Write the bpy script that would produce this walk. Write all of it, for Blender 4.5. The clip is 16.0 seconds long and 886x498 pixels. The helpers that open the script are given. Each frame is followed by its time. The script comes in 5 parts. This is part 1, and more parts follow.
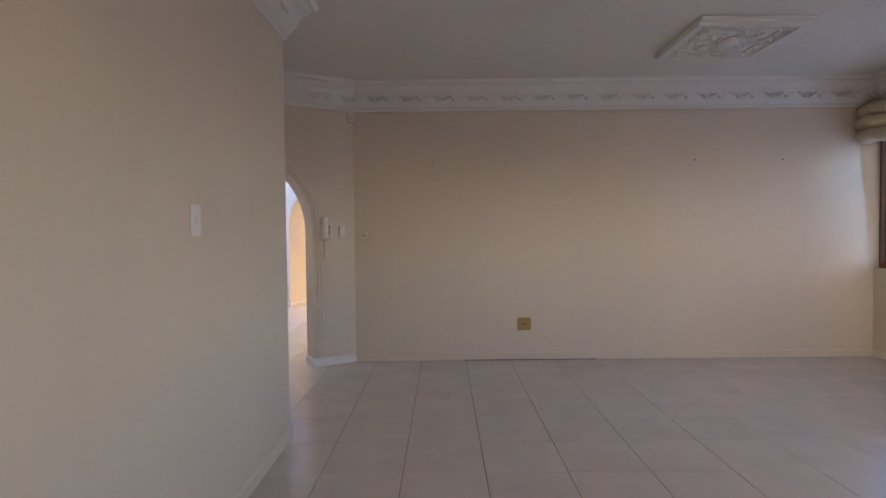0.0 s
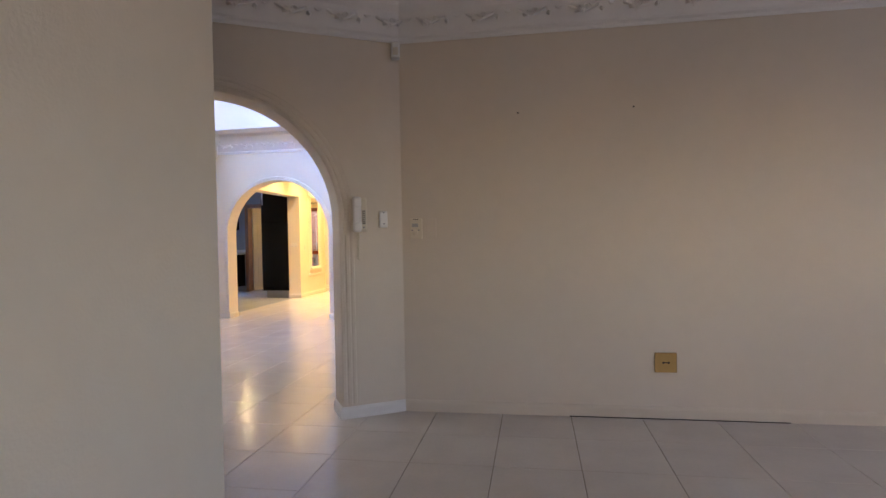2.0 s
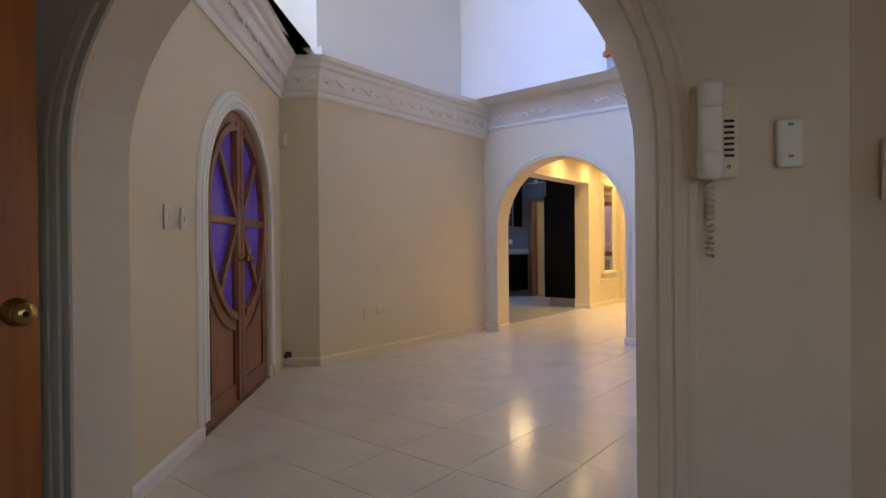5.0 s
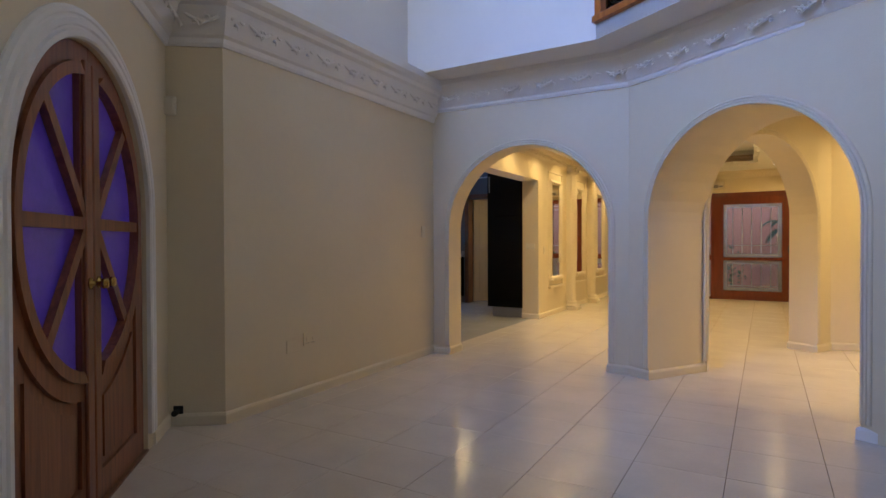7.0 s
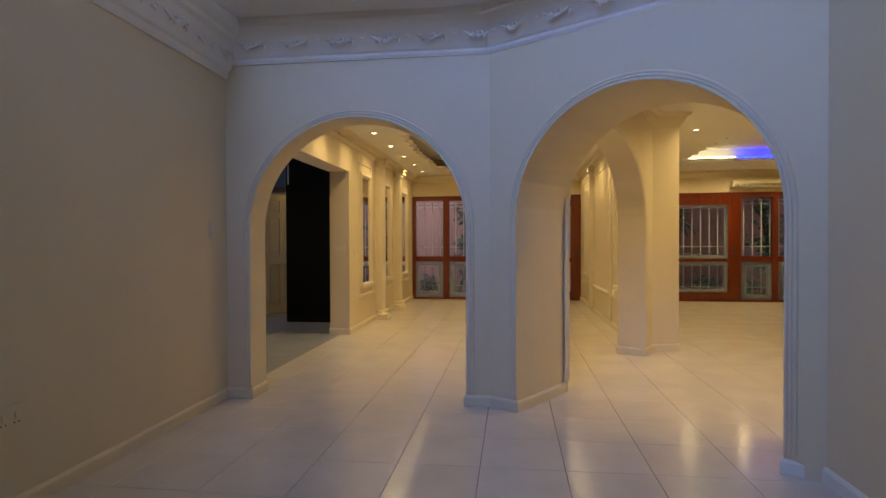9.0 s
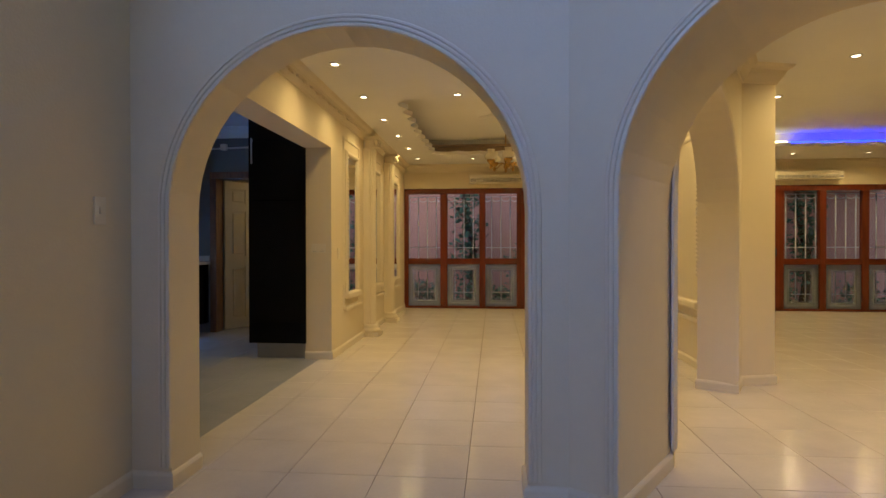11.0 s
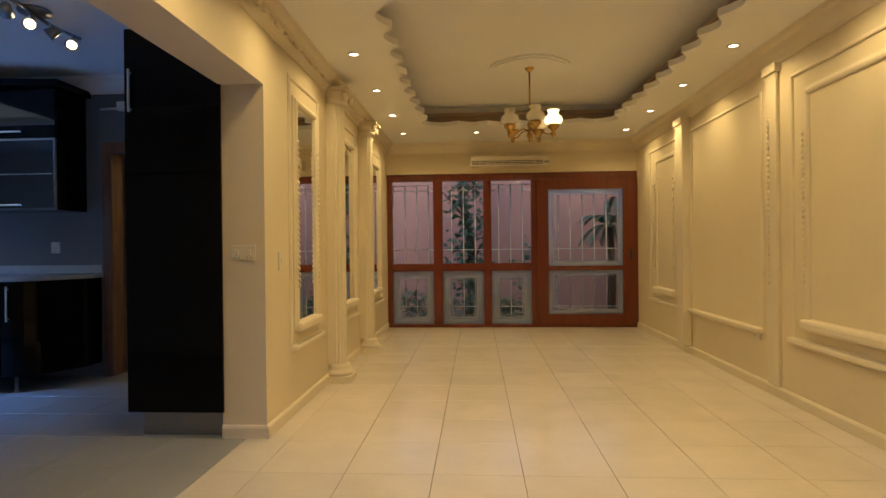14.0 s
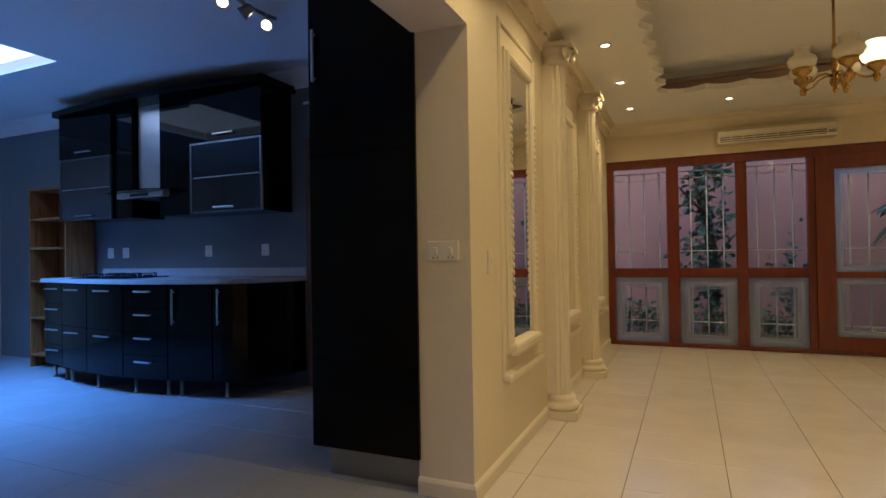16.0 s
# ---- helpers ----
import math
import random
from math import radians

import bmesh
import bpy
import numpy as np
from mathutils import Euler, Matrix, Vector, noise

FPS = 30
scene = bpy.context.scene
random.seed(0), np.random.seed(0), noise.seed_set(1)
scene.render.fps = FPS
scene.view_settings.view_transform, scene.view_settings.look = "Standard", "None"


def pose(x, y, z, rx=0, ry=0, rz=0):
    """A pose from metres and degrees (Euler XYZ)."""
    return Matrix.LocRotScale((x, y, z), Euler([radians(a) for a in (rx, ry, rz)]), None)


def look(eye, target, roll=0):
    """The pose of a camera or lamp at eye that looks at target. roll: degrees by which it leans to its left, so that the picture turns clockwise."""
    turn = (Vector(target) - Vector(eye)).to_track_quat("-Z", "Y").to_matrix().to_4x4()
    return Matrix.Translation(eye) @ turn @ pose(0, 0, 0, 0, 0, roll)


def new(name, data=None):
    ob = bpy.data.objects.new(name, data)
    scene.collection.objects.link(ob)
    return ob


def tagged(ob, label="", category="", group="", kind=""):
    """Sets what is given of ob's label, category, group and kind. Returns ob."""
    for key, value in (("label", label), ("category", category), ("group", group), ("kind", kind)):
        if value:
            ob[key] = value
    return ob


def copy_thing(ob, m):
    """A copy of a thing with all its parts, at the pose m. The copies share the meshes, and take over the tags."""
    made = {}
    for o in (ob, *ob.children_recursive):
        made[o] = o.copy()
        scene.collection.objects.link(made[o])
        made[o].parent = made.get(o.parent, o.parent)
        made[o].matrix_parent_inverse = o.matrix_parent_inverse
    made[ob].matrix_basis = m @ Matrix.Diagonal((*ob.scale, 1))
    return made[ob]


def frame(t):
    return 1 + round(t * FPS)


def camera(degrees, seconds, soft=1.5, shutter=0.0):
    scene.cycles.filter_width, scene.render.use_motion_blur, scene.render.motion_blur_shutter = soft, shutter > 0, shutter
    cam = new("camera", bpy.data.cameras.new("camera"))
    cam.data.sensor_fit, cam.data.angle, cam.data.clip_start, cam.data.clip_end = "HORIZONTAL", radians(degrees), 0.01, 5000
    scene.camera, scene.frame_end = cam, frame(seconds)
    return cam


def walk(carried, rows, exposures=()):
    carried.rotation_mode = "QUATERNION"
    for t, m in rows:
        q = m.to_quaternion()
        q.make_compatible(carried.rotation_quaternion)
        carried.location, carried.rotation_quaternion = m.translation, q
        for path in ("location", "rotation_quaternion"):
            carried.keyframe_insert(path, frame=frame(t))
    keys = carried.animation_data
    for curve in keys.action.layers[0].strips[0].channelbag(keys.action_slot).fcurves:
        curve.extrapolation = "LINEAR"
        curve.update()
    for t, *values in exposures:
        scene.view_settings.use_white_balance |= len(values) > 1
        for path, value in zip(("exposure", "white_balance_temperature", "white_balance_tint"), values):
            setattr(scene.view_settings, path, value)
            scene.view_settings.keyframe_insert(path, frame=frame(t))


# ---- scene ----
cam = camera(77.0, 16.0)
PATH = [
    (0, (0.044, 0.256, 1.309), (0.042, 2.255, 1.249), -0.6),
    (0.5, (0.057, 0.724, 1.264), (0.009, 2.722, 1.215), -0.6),
    (1, (0.05, 1.203, 1.262), (-0.035, 3.2, 1.2), -0.7),
    (1.5, (0.02, 1.68, 1.223), (-0.098, 3.675, 1.168), -0.8),
    (2, (0.039, 2.166, 1.189), (-0.285, 4.138, 1.152), -1.1),
    (2.5, (-0.015, 2.618, 1.165), (-0.554, 4.543, 1.14), -1.1),
    (3, (-0.078, 3.043, 1.117), (-0.848, 4.889, 1.109), -1.0),
    (3.5, (-0.15, 3.385, 1.093), (-1.184, 5.097, 1.097), -1.0),
    (4, (-0.336, 3.658, 1.098), (-1.521, 5.269, 1.103), -0.9),
    (4.2, (-0.424, 3.801, 1.079), (-1.654, 5.378, 1.086), -0.9),
    (6.5, (-1.541, 4.948, 1.174), (-2.814, 6.491, 1.155), -0.4),
    (7, (-1.825, 5.121, 1.196), (-2.825, 6.852, 1.17), -0.2),
    (7.5, (-2.043, 5.329, 1.201), (-2.794, 7.182, 1.176), -0.3),
    (8, (-2.321, 5.542, 1.19), (-2.834, 7.475, 1.168), -0.2),
    (8.5, (-2.546, 5.812, 1.167), (-2.856, 7.788, 1.148), -0.0),
    (9, (-2.714, 6.185, 1.202), (-2.962, 8.169, 1.178), -0.2),
    (9.2, (-2.807, 6.353, 1.183), (-3.035, 8.34, 1.162), 0.1),
    (11.5, (-3.267, 8.171, 1.147), (-3.442, 10.163, 1.133), -0.2),
    (12, (-3.355, 8.578, 1.145), (-3.522, 10.571, 1.131), -0.3),
    (12.5, (-3.452, 8.96, 1.15), (-3.602, 10.955, 1.137), -0.4),
    (13, (-3.507, 9.335, 1.147), (-3.643, 11.331, 1.135), -0.5),
    (13.5, (-3.523, 9.655, 1.137), (-3.655, 11.651, 1.128), -0.5),
    (14, (-3.562, 9.975, 1.137), (-3.682, 11.972, 1.131), -0.6),
    (14.5, (-3.58, 10.303, 1.128), (-3.727, 12.298, 1.127), -0.7),
    (15, (-3.679, 10.58, 1.106), (-4.011, 12.552, 1.111), -0.9),
    (15.5, (-3.839, 10.805, 1.103), (-4.392, 12.727, 1.115), -0.9),
    (16, (-3.942, 10.936, 1.099), (-4.75, 12.766, 1.12), -0.9),
]
walk(cam, [(t, look(eye, target, roll)) for t, eye, target, roll in PATH], [(0.0, 1.48, 6700, 25), (2.5, 1.48, 6720, 24), (3.3, 1.38, 6740, 24), (4.2, 1.0, 6850, 23), (6.4, 0.3, 6750, 19), (7.0, 0.1, 6600, 18), (9.2, -0.38, 6430, 17), (11.5, -0.4, 6400, 15), (13.0, -0.55, 6480, 17), (13.8, -0.3, 6400, 16), (14.5, -0.25, 6050, 18), (15.0, -0.27, 5650, 20), (16.0, -0.60, 5550, 19)])

# ---- world and light ----
world = bpy.data.worlds.new("world")
scene.world = world
world.use_nodes = True
wn = world.node_tree.nodes
sky = wn.new("ShaderNodeTexSky")
sky.sky_type, sky.sun_disc, sky.sun_elevation, sky.sun_rotation = "NISHITA", False, radians(28), radians(200)
wn["Background"].inputs["Strength"].default_value = 0.34
world.node_tree.links.new(sky.outputs["Color"], wn["Background"].inputs["Color"])


def lamp(name, kind, m, energy, colour, size=0.1, size_y=0.1, cone=45):
    data = bpy.data.lights.new(name, kind)
    data.energy, data.color = energy, colour
    if kind == "AREA":
        data.spread = radians(cone if cone > 50 else 180)
        data.shape, data.size, data.size_y = "RECTANGLE", size, size_y
    elif kind == "SPOT":
        data.spot_size, data.spot_blend, data.shadow_soft_size = radians(cone), 1.0, size
    else:
        data.angle = radians(size)
    ob = new(name, data)
    ob.matrix_world = m
    return ob


SKY_BLUE, WARM, DAY = (0.22, 0.40, 1.0), (1.0, 0.755, 0.31), (0.86, 0.90, 1.0)
lamp("sun", "SUN", look((0, 0, 20), (1.2, 5, 10)), 0.6, (1.0, 0.95, 0.88), size=12)
# sky light through the openings that the place has, save the lounge's back one
lamp("foyer_high_window_light", "AREA", look((-4.15, 5.95, 4.2), (-2.5, 10.0, 1.9)), 38, (0.12, 0.31, 1.0), size=2.3, size_y=1.7, cone=85)
lamp("lounge_window_light", "AREA", look((4.44, 3.98, 1.55), (0, 3.73, 1.1)), 5.0, (0.30, 0.56, 1.0), size=3.84, size_y=1.25)
# warm fill lamp added behind the viewer, where no source is seen
lamp("lounge_back_fill", "AREA", look((1.92, -2.42, 1.55), (1.92, 5, 1.2)), 6.5, (1.0, 0.82, 0.62), size=1.75, size_y=1.25)
lamp("kitchen_skylight_light", "AREA", look((-9.22, 13.08, 2.78), (-9.22, 13.09, 0)), 140, (0.10, 0.36, 1.0), size=1.3, size_y=1.3, cone=96)

# the two lit heads of the kitchen track light and the scullery bulb
for y, aim in ((13.38, (-5.85, 12.38, 1.85)), (13.75, (-5.90, 12.75, 1.85))):
    lamp("track_spot_beam", "SPOT", look((-6.36, y - 0.06, 2.55), aim), 6, WARM, size=0.03, cone=120)
lamp("scullery_bulb_light", "SPOT", pose(-6.1, 15.75, 2.49), 34, WARM, size=0.04, cone=165)

# downlights: x, y, height of the ceiling
DOWN = [(-4.47, 12.15), (-3.55, 12.15), (-2.63, 12.17), (-4.47, 13.14), (-3.55, 13.14), (-2.62, 13.15), (-1.68, 13.16), (-4.47, 14.13), (-4.47, 15.10), (-4.47, 16.08),
        (-4.48, 17.06), (-3.55, 17.10), (-1.66, 17.14), (-1.66, 16.17), (-1.66, 15.20), (-1.66, 14.20)]
# the first two are unseen: the row carried on to light the arch jambs
DOWN2 = [(-0.43, 9.95), (-0.43, 11.14), (-0.43, 12.33), (-0.43, 13.52), (-0.44, 14.72), (0.55, 17.05), (1.55, 17.15), (2.70, 17.15)]
for x, y in DOWN:
    lamp("downlight_beam", "SPOT", pose(x, y, 2.585), 30, WARM, size=0.03, cone=155)
# second, tilted beam added at one downlight to brighten the wall strip beside it
lamp("downlight_beam", "SPOT", look((-1.62, 16.12, 2.585), (-1.40, 16.04, 2.20)), 9, WARM, size=0.02, cone=62)
for x, y in DOWN2:
    lamp("downlight_beam", "SPOT", pose(x, y, 2.585), 64, WARM, size=0.03, cone=168)

# ---- materials ----
def material(name, colour, rough=0.6, metal=0.0, vary=0.06, scale=3.0, bump=0.0, bump_scale=60.0, emit=None, strength=0.0, spec=0.5, coat=0.0, random_piece=0.0):
    m = bpy.data.materials.new(name)
    m.use_nodes = True
    n, l = m.node_tree.nodes, m.node_tree.links
    b = n["Principled BSDF"]
    b.inputs["Roughness"].default_value, b.inputs["Metallic"].default_value = rough, metal
    b.inputs["Specular IOR Level"].default_value, b.inputs["Coat Weight"].default_value = spec, coat
    b.inputs["Coat Roughness"].default_value = 0.08
    b.inputs["Base Color"].default_value = (*colour, 1)
    geo = n.new("ShaderNodeNewGeometry")
    if vary:
        big, fine = n.new("ShaderNodeTexNoise"), n.new("ShaderNodeTexNoise")
        big.inputs["Scale"].default_value, big.inputs["Detail"].default_value = scale, 5
        fine.inputs["Scale"].default_value, fine.inputs["Detail"].default_value = scale * 14, 3
        l.new(geo.outputs["Position"], big.inputs["Vector"])
        l.new(geo.outputs["Position"], fine.inputs["Vector"])
        add = n.new("ShaderNodeMath")
        add.operation = "MULTIPLY_ADD"
        add.inputs[1].default_value = 0.35
        l.new(fine.outputs["Fac"], add.inputs[0])
        l.new(big.outputs["Fac"], add.inputs[2])
        ramp = n.new("ShaderNodeMapRange")
        ramp.inputs["From Min"].default_value, ramp.inputs["From Max"].default_value = 0.35, 1.0
        ramp.inputs["To Min"].default_value, ramp.inputs["To Max"].default_value = 1 - vary, 1 + vary
        l.new(add.outputs[0], ramp.inputs["Value"])
        value = ramp.outputs["Result"]
        if random_piece:
            info, mul = n.new("ShaderNodeObjectInfo"), n.new("ShaderNodeMath")
            mul.operation = "MULTIPLY_ADD"
            mul.inputs[1].default_value = random_piece
            l.new(info.outputs["Random"], mul.inputs[0])
            l.new(value, mul.inputs[2])
            value = mul.outputs[0]
        mix = n.new("ShaderNodeMix")
        mix.data_type, mix.blend_type = "RGBA", "MULTIPLY"
        mix.inputs["Factor"].default_value = 1
        mix.inputs["A"].default_value = (*colour, 1)
        l.new(value, mix.inputs["B"])
        l.new(mix.outputs["Result"], b.inputs["Base Color"])
    if bump:
        t, bm_ = n.new("ShaderNodeTexNoise"), n.new("ShaderNodeBump")
        t.inputs["Scale"].default_value, t.inputs["Detail"].default_value = bump_scale, 4
        bm_.inputs["Strength"].default_value, bm_.inputs["Distance"].default_value = bump, 0.01
        l.new(geo.outputs["Position"], t.inputs["Vector"])
        l.new(t.outputs["Fac"], bm_.inputs["Height"])
        l.new(bm_.outputs["Normal"], b.inputs["Normal"])
    if emit:
        b.inputs["Emission Color"].default_value, b.inputs["Emission Strength"].default_value = (*emit, 1), strength
    return m


def wood(name, dark, light, rough=0.35, along=2, scale=6.0, coat=0.3):
    m = material(name, light, rough, vary=0, coat=coat)
    n, l = m.node_tree.nodes, m.node_tree.links
    geo, mp = n.new("ShaderNodeNewGeometry"), n.new("ShaderNodeMapping")
    s = [scale * 3] * 3
    s[along] = scale * 0.22
    mp.inputs["Scale"].default_value = s
    a, r = n.new("ShaderNodeTexNoise"), n.new("ShaderNodeValToRGB")
    a.inputs["Scale"].default_value, a.inputs["Detail"].default_value, a.inputs["Distortion"].default_value = 2.0, 8, 0.6
    r.color_ramp.elements[0].color, r.color_ramp.elements[1].color = (*dark, 1), (*light, 1)
    r.color_ramp.elements[0].position, r.color_ramp.elements[1].position = 0.32, 0.68
    bm_ = n.new("ShaderNodeBump")
    bm_.inputs["Strength"].default_value, bm_.inputs["Distance"].default_value = 0.15, 0.004
    l.new(geo.outputs["Position"], mp.inputs["Vector"])
    l.new(mp.outputs["Vector"], a.inputs["Vector"])
    l.new(a.outputs["Fac"], r.inputs["Fac"])
    l.new(a.outputs["Fac"], bm_.inputs["Height"])
    l.new(r.outputs["Color"], n["Principled BSDF"].inputs["Base Color"])
    l.new(bm_.outputs["Normal"], n["Principled BSDF"].inputs["Normal"])
    return m


def glass(name, colour=(1, 1, 1), rough=0.0, alpha=0.12, bump=0.0, stretch=(60, 60, 8)):
    m = bpy.data.materials.new(name)
    m.use_nodes = True
    n, l = m.node_tree.nodes, m.node_tree.links
    n.remove(n["Principled BSDF"])
    tr, gl, mix = n.new("ShaderNodeBsdfTransparent"), n.new("ShaderNodeBsdfGlossy"), n.new("ShaderNodeMixShader")
    tr.inputs["Color"].default_value = (*colour, 1)
    gl.inputs["Roughness"].default_value = max(rough, 0.01)
    fr = n.new("ShaderNodeFresnel")
    fr.inputs["IOR"].default_value = 1.45
    l.new(fr.outputs["Fac"], mix.inputs["Fac"])
    l.new(tr.outputs["BSDF"], mix.inputs[1])
    l.new(gl.outputs["BSDF"], mix.inputs[2])
    l.new(mix.outputs["Shader"], n["Material Output"].inputs["Surface"])
    return m


PAINT = material("cream_wall_paint", (0.71, 0.61, 0.43), 0.55, vary=0.04, scale=1.3, bump=0.12, bump_scale=90)
LOUNGE_PAINT = material("lounge_wall_paint", (0.70, 0.615, 0.50), 0.5, vary=0.05, scale=0.9, bump=0.12, bump_scale=90)
TRIM = material("white_plaster_trim", (0.80, 0.78, 0.74), 0.5, vary=0.04, scale=4, bump=0.1, bump_scale=120)
CREAM_TRIM = material("cream_plaster_trim", (0.72, 0.63, 0.47), 0.5, vary=0.04, scale=4, bump=0.1, bump_scale=120)
CEIL = material("white_ceiling_paint", (0.78, 0.76, 0.72), 0.8, vary=0.03, scale=1.5)
UPPER = material("white_upper_paint", (0.80, 0.77, 0.72), 0.7, vary=0.03, scale=1.5)
TILE = material("polished_cream_tile", (0.62, 0.555, 0.48), 0.18, vary=0.09, scale=3.5, spec=0.5, random_piece=0.05, bump=0.02, bump_scale=5)
KTILE = material("grey_kitchen_tile", (0.34, 0.34, 0.35), 0.25, vary=0.08, scale=3.0, random_piece=0.04, bump=0.02, bump_scale=5)
GROUT = material("brown_grout", (0.16, 0.12, 0.09), 0.9, vary=0.2, scale=8)
REDWOOD = wood("red_brown_varnished_wood", (0.115, 0.020, 0.007), (0.165, 0.030, 0.010), 0.25, scale=3)
DOORWOOD = wood("brown_varnished_door_wood", (0.15, 0.046, 0.018), (0.27, 0.090, 0.036), 0.4)
ORANGEWOOD = wood("orange_varnished_door_wood", (0.33, 0.085, 0.010), (0.50, 0.150, 0.018), 0.35, scale=3.5)
FRAMEWOOD = wood("dull_brown_frame_wood", (0.14, 0.06, 0.03), (0.24, 0.11, 0.05), 0.45)
PINE = wood("pine_shelf_wood", (0.18, 0.062, 0.014), (0.36, 0.135, 0.035), 0.5)
BLACK = material("black_gloss_lacquer", (0.002, 0.002, 0.0025), 0.045, vary=0.1, scale=2, spec=0.15)
STEEL = material("brushed_steel", (0.62, 0.63, 0.64), 0.28, 1.0, vary=0.05, scale=6)
GREYSTEEL = material("grey_plinth_metal", (0.30, 0.30, 0.30), 0.35, 1.0, vary=0.05, scale=6)
BRASS = material("polished_brass", (0.46, 0.29, 0.09), 0.2, 1.0, vary=0.06, scale=9)
STONE = material("pale_worktop_stone", (0.45, 0.45, 0.45), 0.25, vary=0.08, scale=20)
PLASTIC = material("white_plastic", (0.82, 0.80, 0.76), 0.4, vary=0.02)
SWITCH = material("cream_switch_plastic", (0.72, 0.65, 0.51), 0.4, vary=0.02)
BRASSPLATE = material("dull_brass_socket_plate", (0.40, 0.26, 0.09), 0.5, 0.4, vary=0.08, scale=20)
# brown that puts the shade of the raised ceiling's sides into the colour
TRAY_SHADE = material("tray_shade_trim", (0.30, 0.215, 0.145), 0.6, vary=0.08, scale=5)
DARK = material("dark_gap", (0.02, 0.02, 0.02), 0.8, vary=0.1)
GREYLINE = material("grey_print", (0.25, 0.25, 0.27), 0.6, vary=0.05)
GREYPALE = material("pale_grey_display", (0.42, 0.42, 0.40), 0.3, vary=0.05)
BARS = material("white_painted_steel_bar", (0.74, 0.74, 0.74), 0.45, vary=0.06, scale=9)
PINK = material("pink_plaster_outside", (0.41, 0.215, 0.18), 0.9, vary=0.12, scale=1.2, bump=0.4, bump_scale=40)
SOIL = material("dark_soil_and_paving", (0.10, 0.085, 0.07), 0.95, vary=0.3, scale=5, bump=0.6, bump_scale=30)
LEAF = material("green_leaf", (0.040, 0.130, 0.085), 0.45, vary=0.35, scale=9, random_piece=0.1)
BARK = material("brown_bark", (0.10, 0.07, 0.05), 0.9, vary=0.3, scale=12, bump=0.6, bump_scale=40)
CLEAR = glass("clear_window_glass", (0.95, 0.97, 0.98))
TEXTURED = material("rippled_glass_backlight_tint", (0.40, 0.34, 0.29), 0.18, vary=0, spec=0.6)
tn, tl = TEXTURED.node_tree.nodes, TEXTURED.node_tree.links
geo_, map_, noi_, bum_, rmp_ = (tn.new(k) for k in ("ShaderNodeNewGeometry", "ShaderNodeMapping", "ShaderNodeTexNoise", "ShaderNodeBump", "ShaderNodeValToRGB"))
map_.inputs["Scale"].default_value = (90, 90, 9)
noi_.inputs["Scale"].default_value, noi_.inputs["Detail"].default_value = 1.0, 3
bum_.inputs["Strength"].default_value, bum_.inputs["Distance"].default_value = 0.9, 0.01
# pale warm streaks put the light behind the opaque panes into their colour
rmp_.color_ramp.elements[0].color, rmp_.color_ramp.elements[1].color = (0.56, 0.44, 0.30, 1), (0.84, 0.70, 0.50, 1)
rmp_.color_ramp.elements[0].position, rmp_.color_ramp.elements[1].position = 0.3, 0.65
for o, i in ((geo_.outputs["Position"], map_.inputs["Vector"]), (map_.outputs["Vector"], noi_.inputs["Vector"]), (noi_.outputs["Fac"], bum_.inputs["Height"]), (noi_.outputs["Fac"], rmp_.inputs["Fac"]), (rmp_.outputs["Color"], tn["Principled BSDF"].inputs["Base Color"]), (bum_.outputs["Normal"], tn["Principled BSDF"].inputs["Normal"])):
    tl.new(o, i)
# the small emission adds a glow to the door glass, which is no lamp
VIOLET = material("violet_leaded_glass_glow", (0.10, 0.05, 0.42), 0.2, vary=0.35, scale=3, emit=(0.10, 0.06, 0.50), strength=0.07)
FROST = bpy.data.materials.new("frosted_glass_edge")
FROST.use_nodes = True
fn, fl = FROST.node_tree.nodes, FROST.node_tree.links
fn.remove(fn["Principled BSDF"])
clear_, milk_, half_ = fn.new("ShaderNodeBsdfTransparent"), fn.new("ShaderNodeBsdfTranslucent"), fn.new("ShaderNodeMixShader")
milk_.inputs["Color"].default_value = (0.94, 0.98, 1.0, 1)
half_.inputs["Fac"].default_value = 0.88
fl.new(clear_.outputs["BSDF"], half_.inputs[1])
fl.new(milk_.outputs["BSDF"], half_.inputs[2])
fl.new(half_.outputs["Shader"], fn["Material Output"].inputs["Surface"])
FROST_THIN = FROST.copy()
FROST_THIN.name = "thin_frosted_glass"
FROST_THIN.node_tree.nodes["Mix Shader"].inputs["Fac"].default_value = 0.55
FROST_FAINT = FROST.copy()
FROST_FAINT.name = "faint_frosted_glass"
FROST_FAINT.node_tree.nodes["Mix Shader"].inputs["Fac"].default_value = 0.25
MIRROR = material("silvered_mirror", (0.88, 0.89, 0.88), 0.015, 1.0, vary=0)
BULB = material("lit_bulb", (1, 0.9, 0.7), 0.4, vary=0, emit=(1.0, 0.80, 0.48), strength=14)
SHADE_LIT = material("lit_opal_glass_shade", (0.9, 0.85, 0.7), 0.3, vary=0, emit=(1.0, 0.78, 0.36), strength=3.2)
SHADE_OFF = material("unlit_opal_glass_shade", (0.84, 0.78, 0.64), 0.25, vary=0.03)
COVE_WARM = material("warm_cove_light", (1, 1, 0.8), 0.5, vary=0, emit=(1.0, 0.88, 0.45), strength=5.0)
COVE_BLUE = material("blue_cove_light", (0.1, 0.1, 1), 0.5, vary=0, emit=(0.01, 0.03, 1.0), strength=9.0)
SKYPANEL = material("skylight_pane", (0.9, 0.95, 1), 0.4, vary=0, emit=(0.72, 0.88, 1.0), strength=2.6)
FABRIC = material("cream_blind_fabric", (0.66, 0.54, 0.36), 0.9, vary=0.08, scale=20, bump=0.3, bump_scale=300)
VASE_DARK = material("dark_glazed_vase", (0.03, 0.02, 0.018), 0.25, vary=0.2, scale=8)
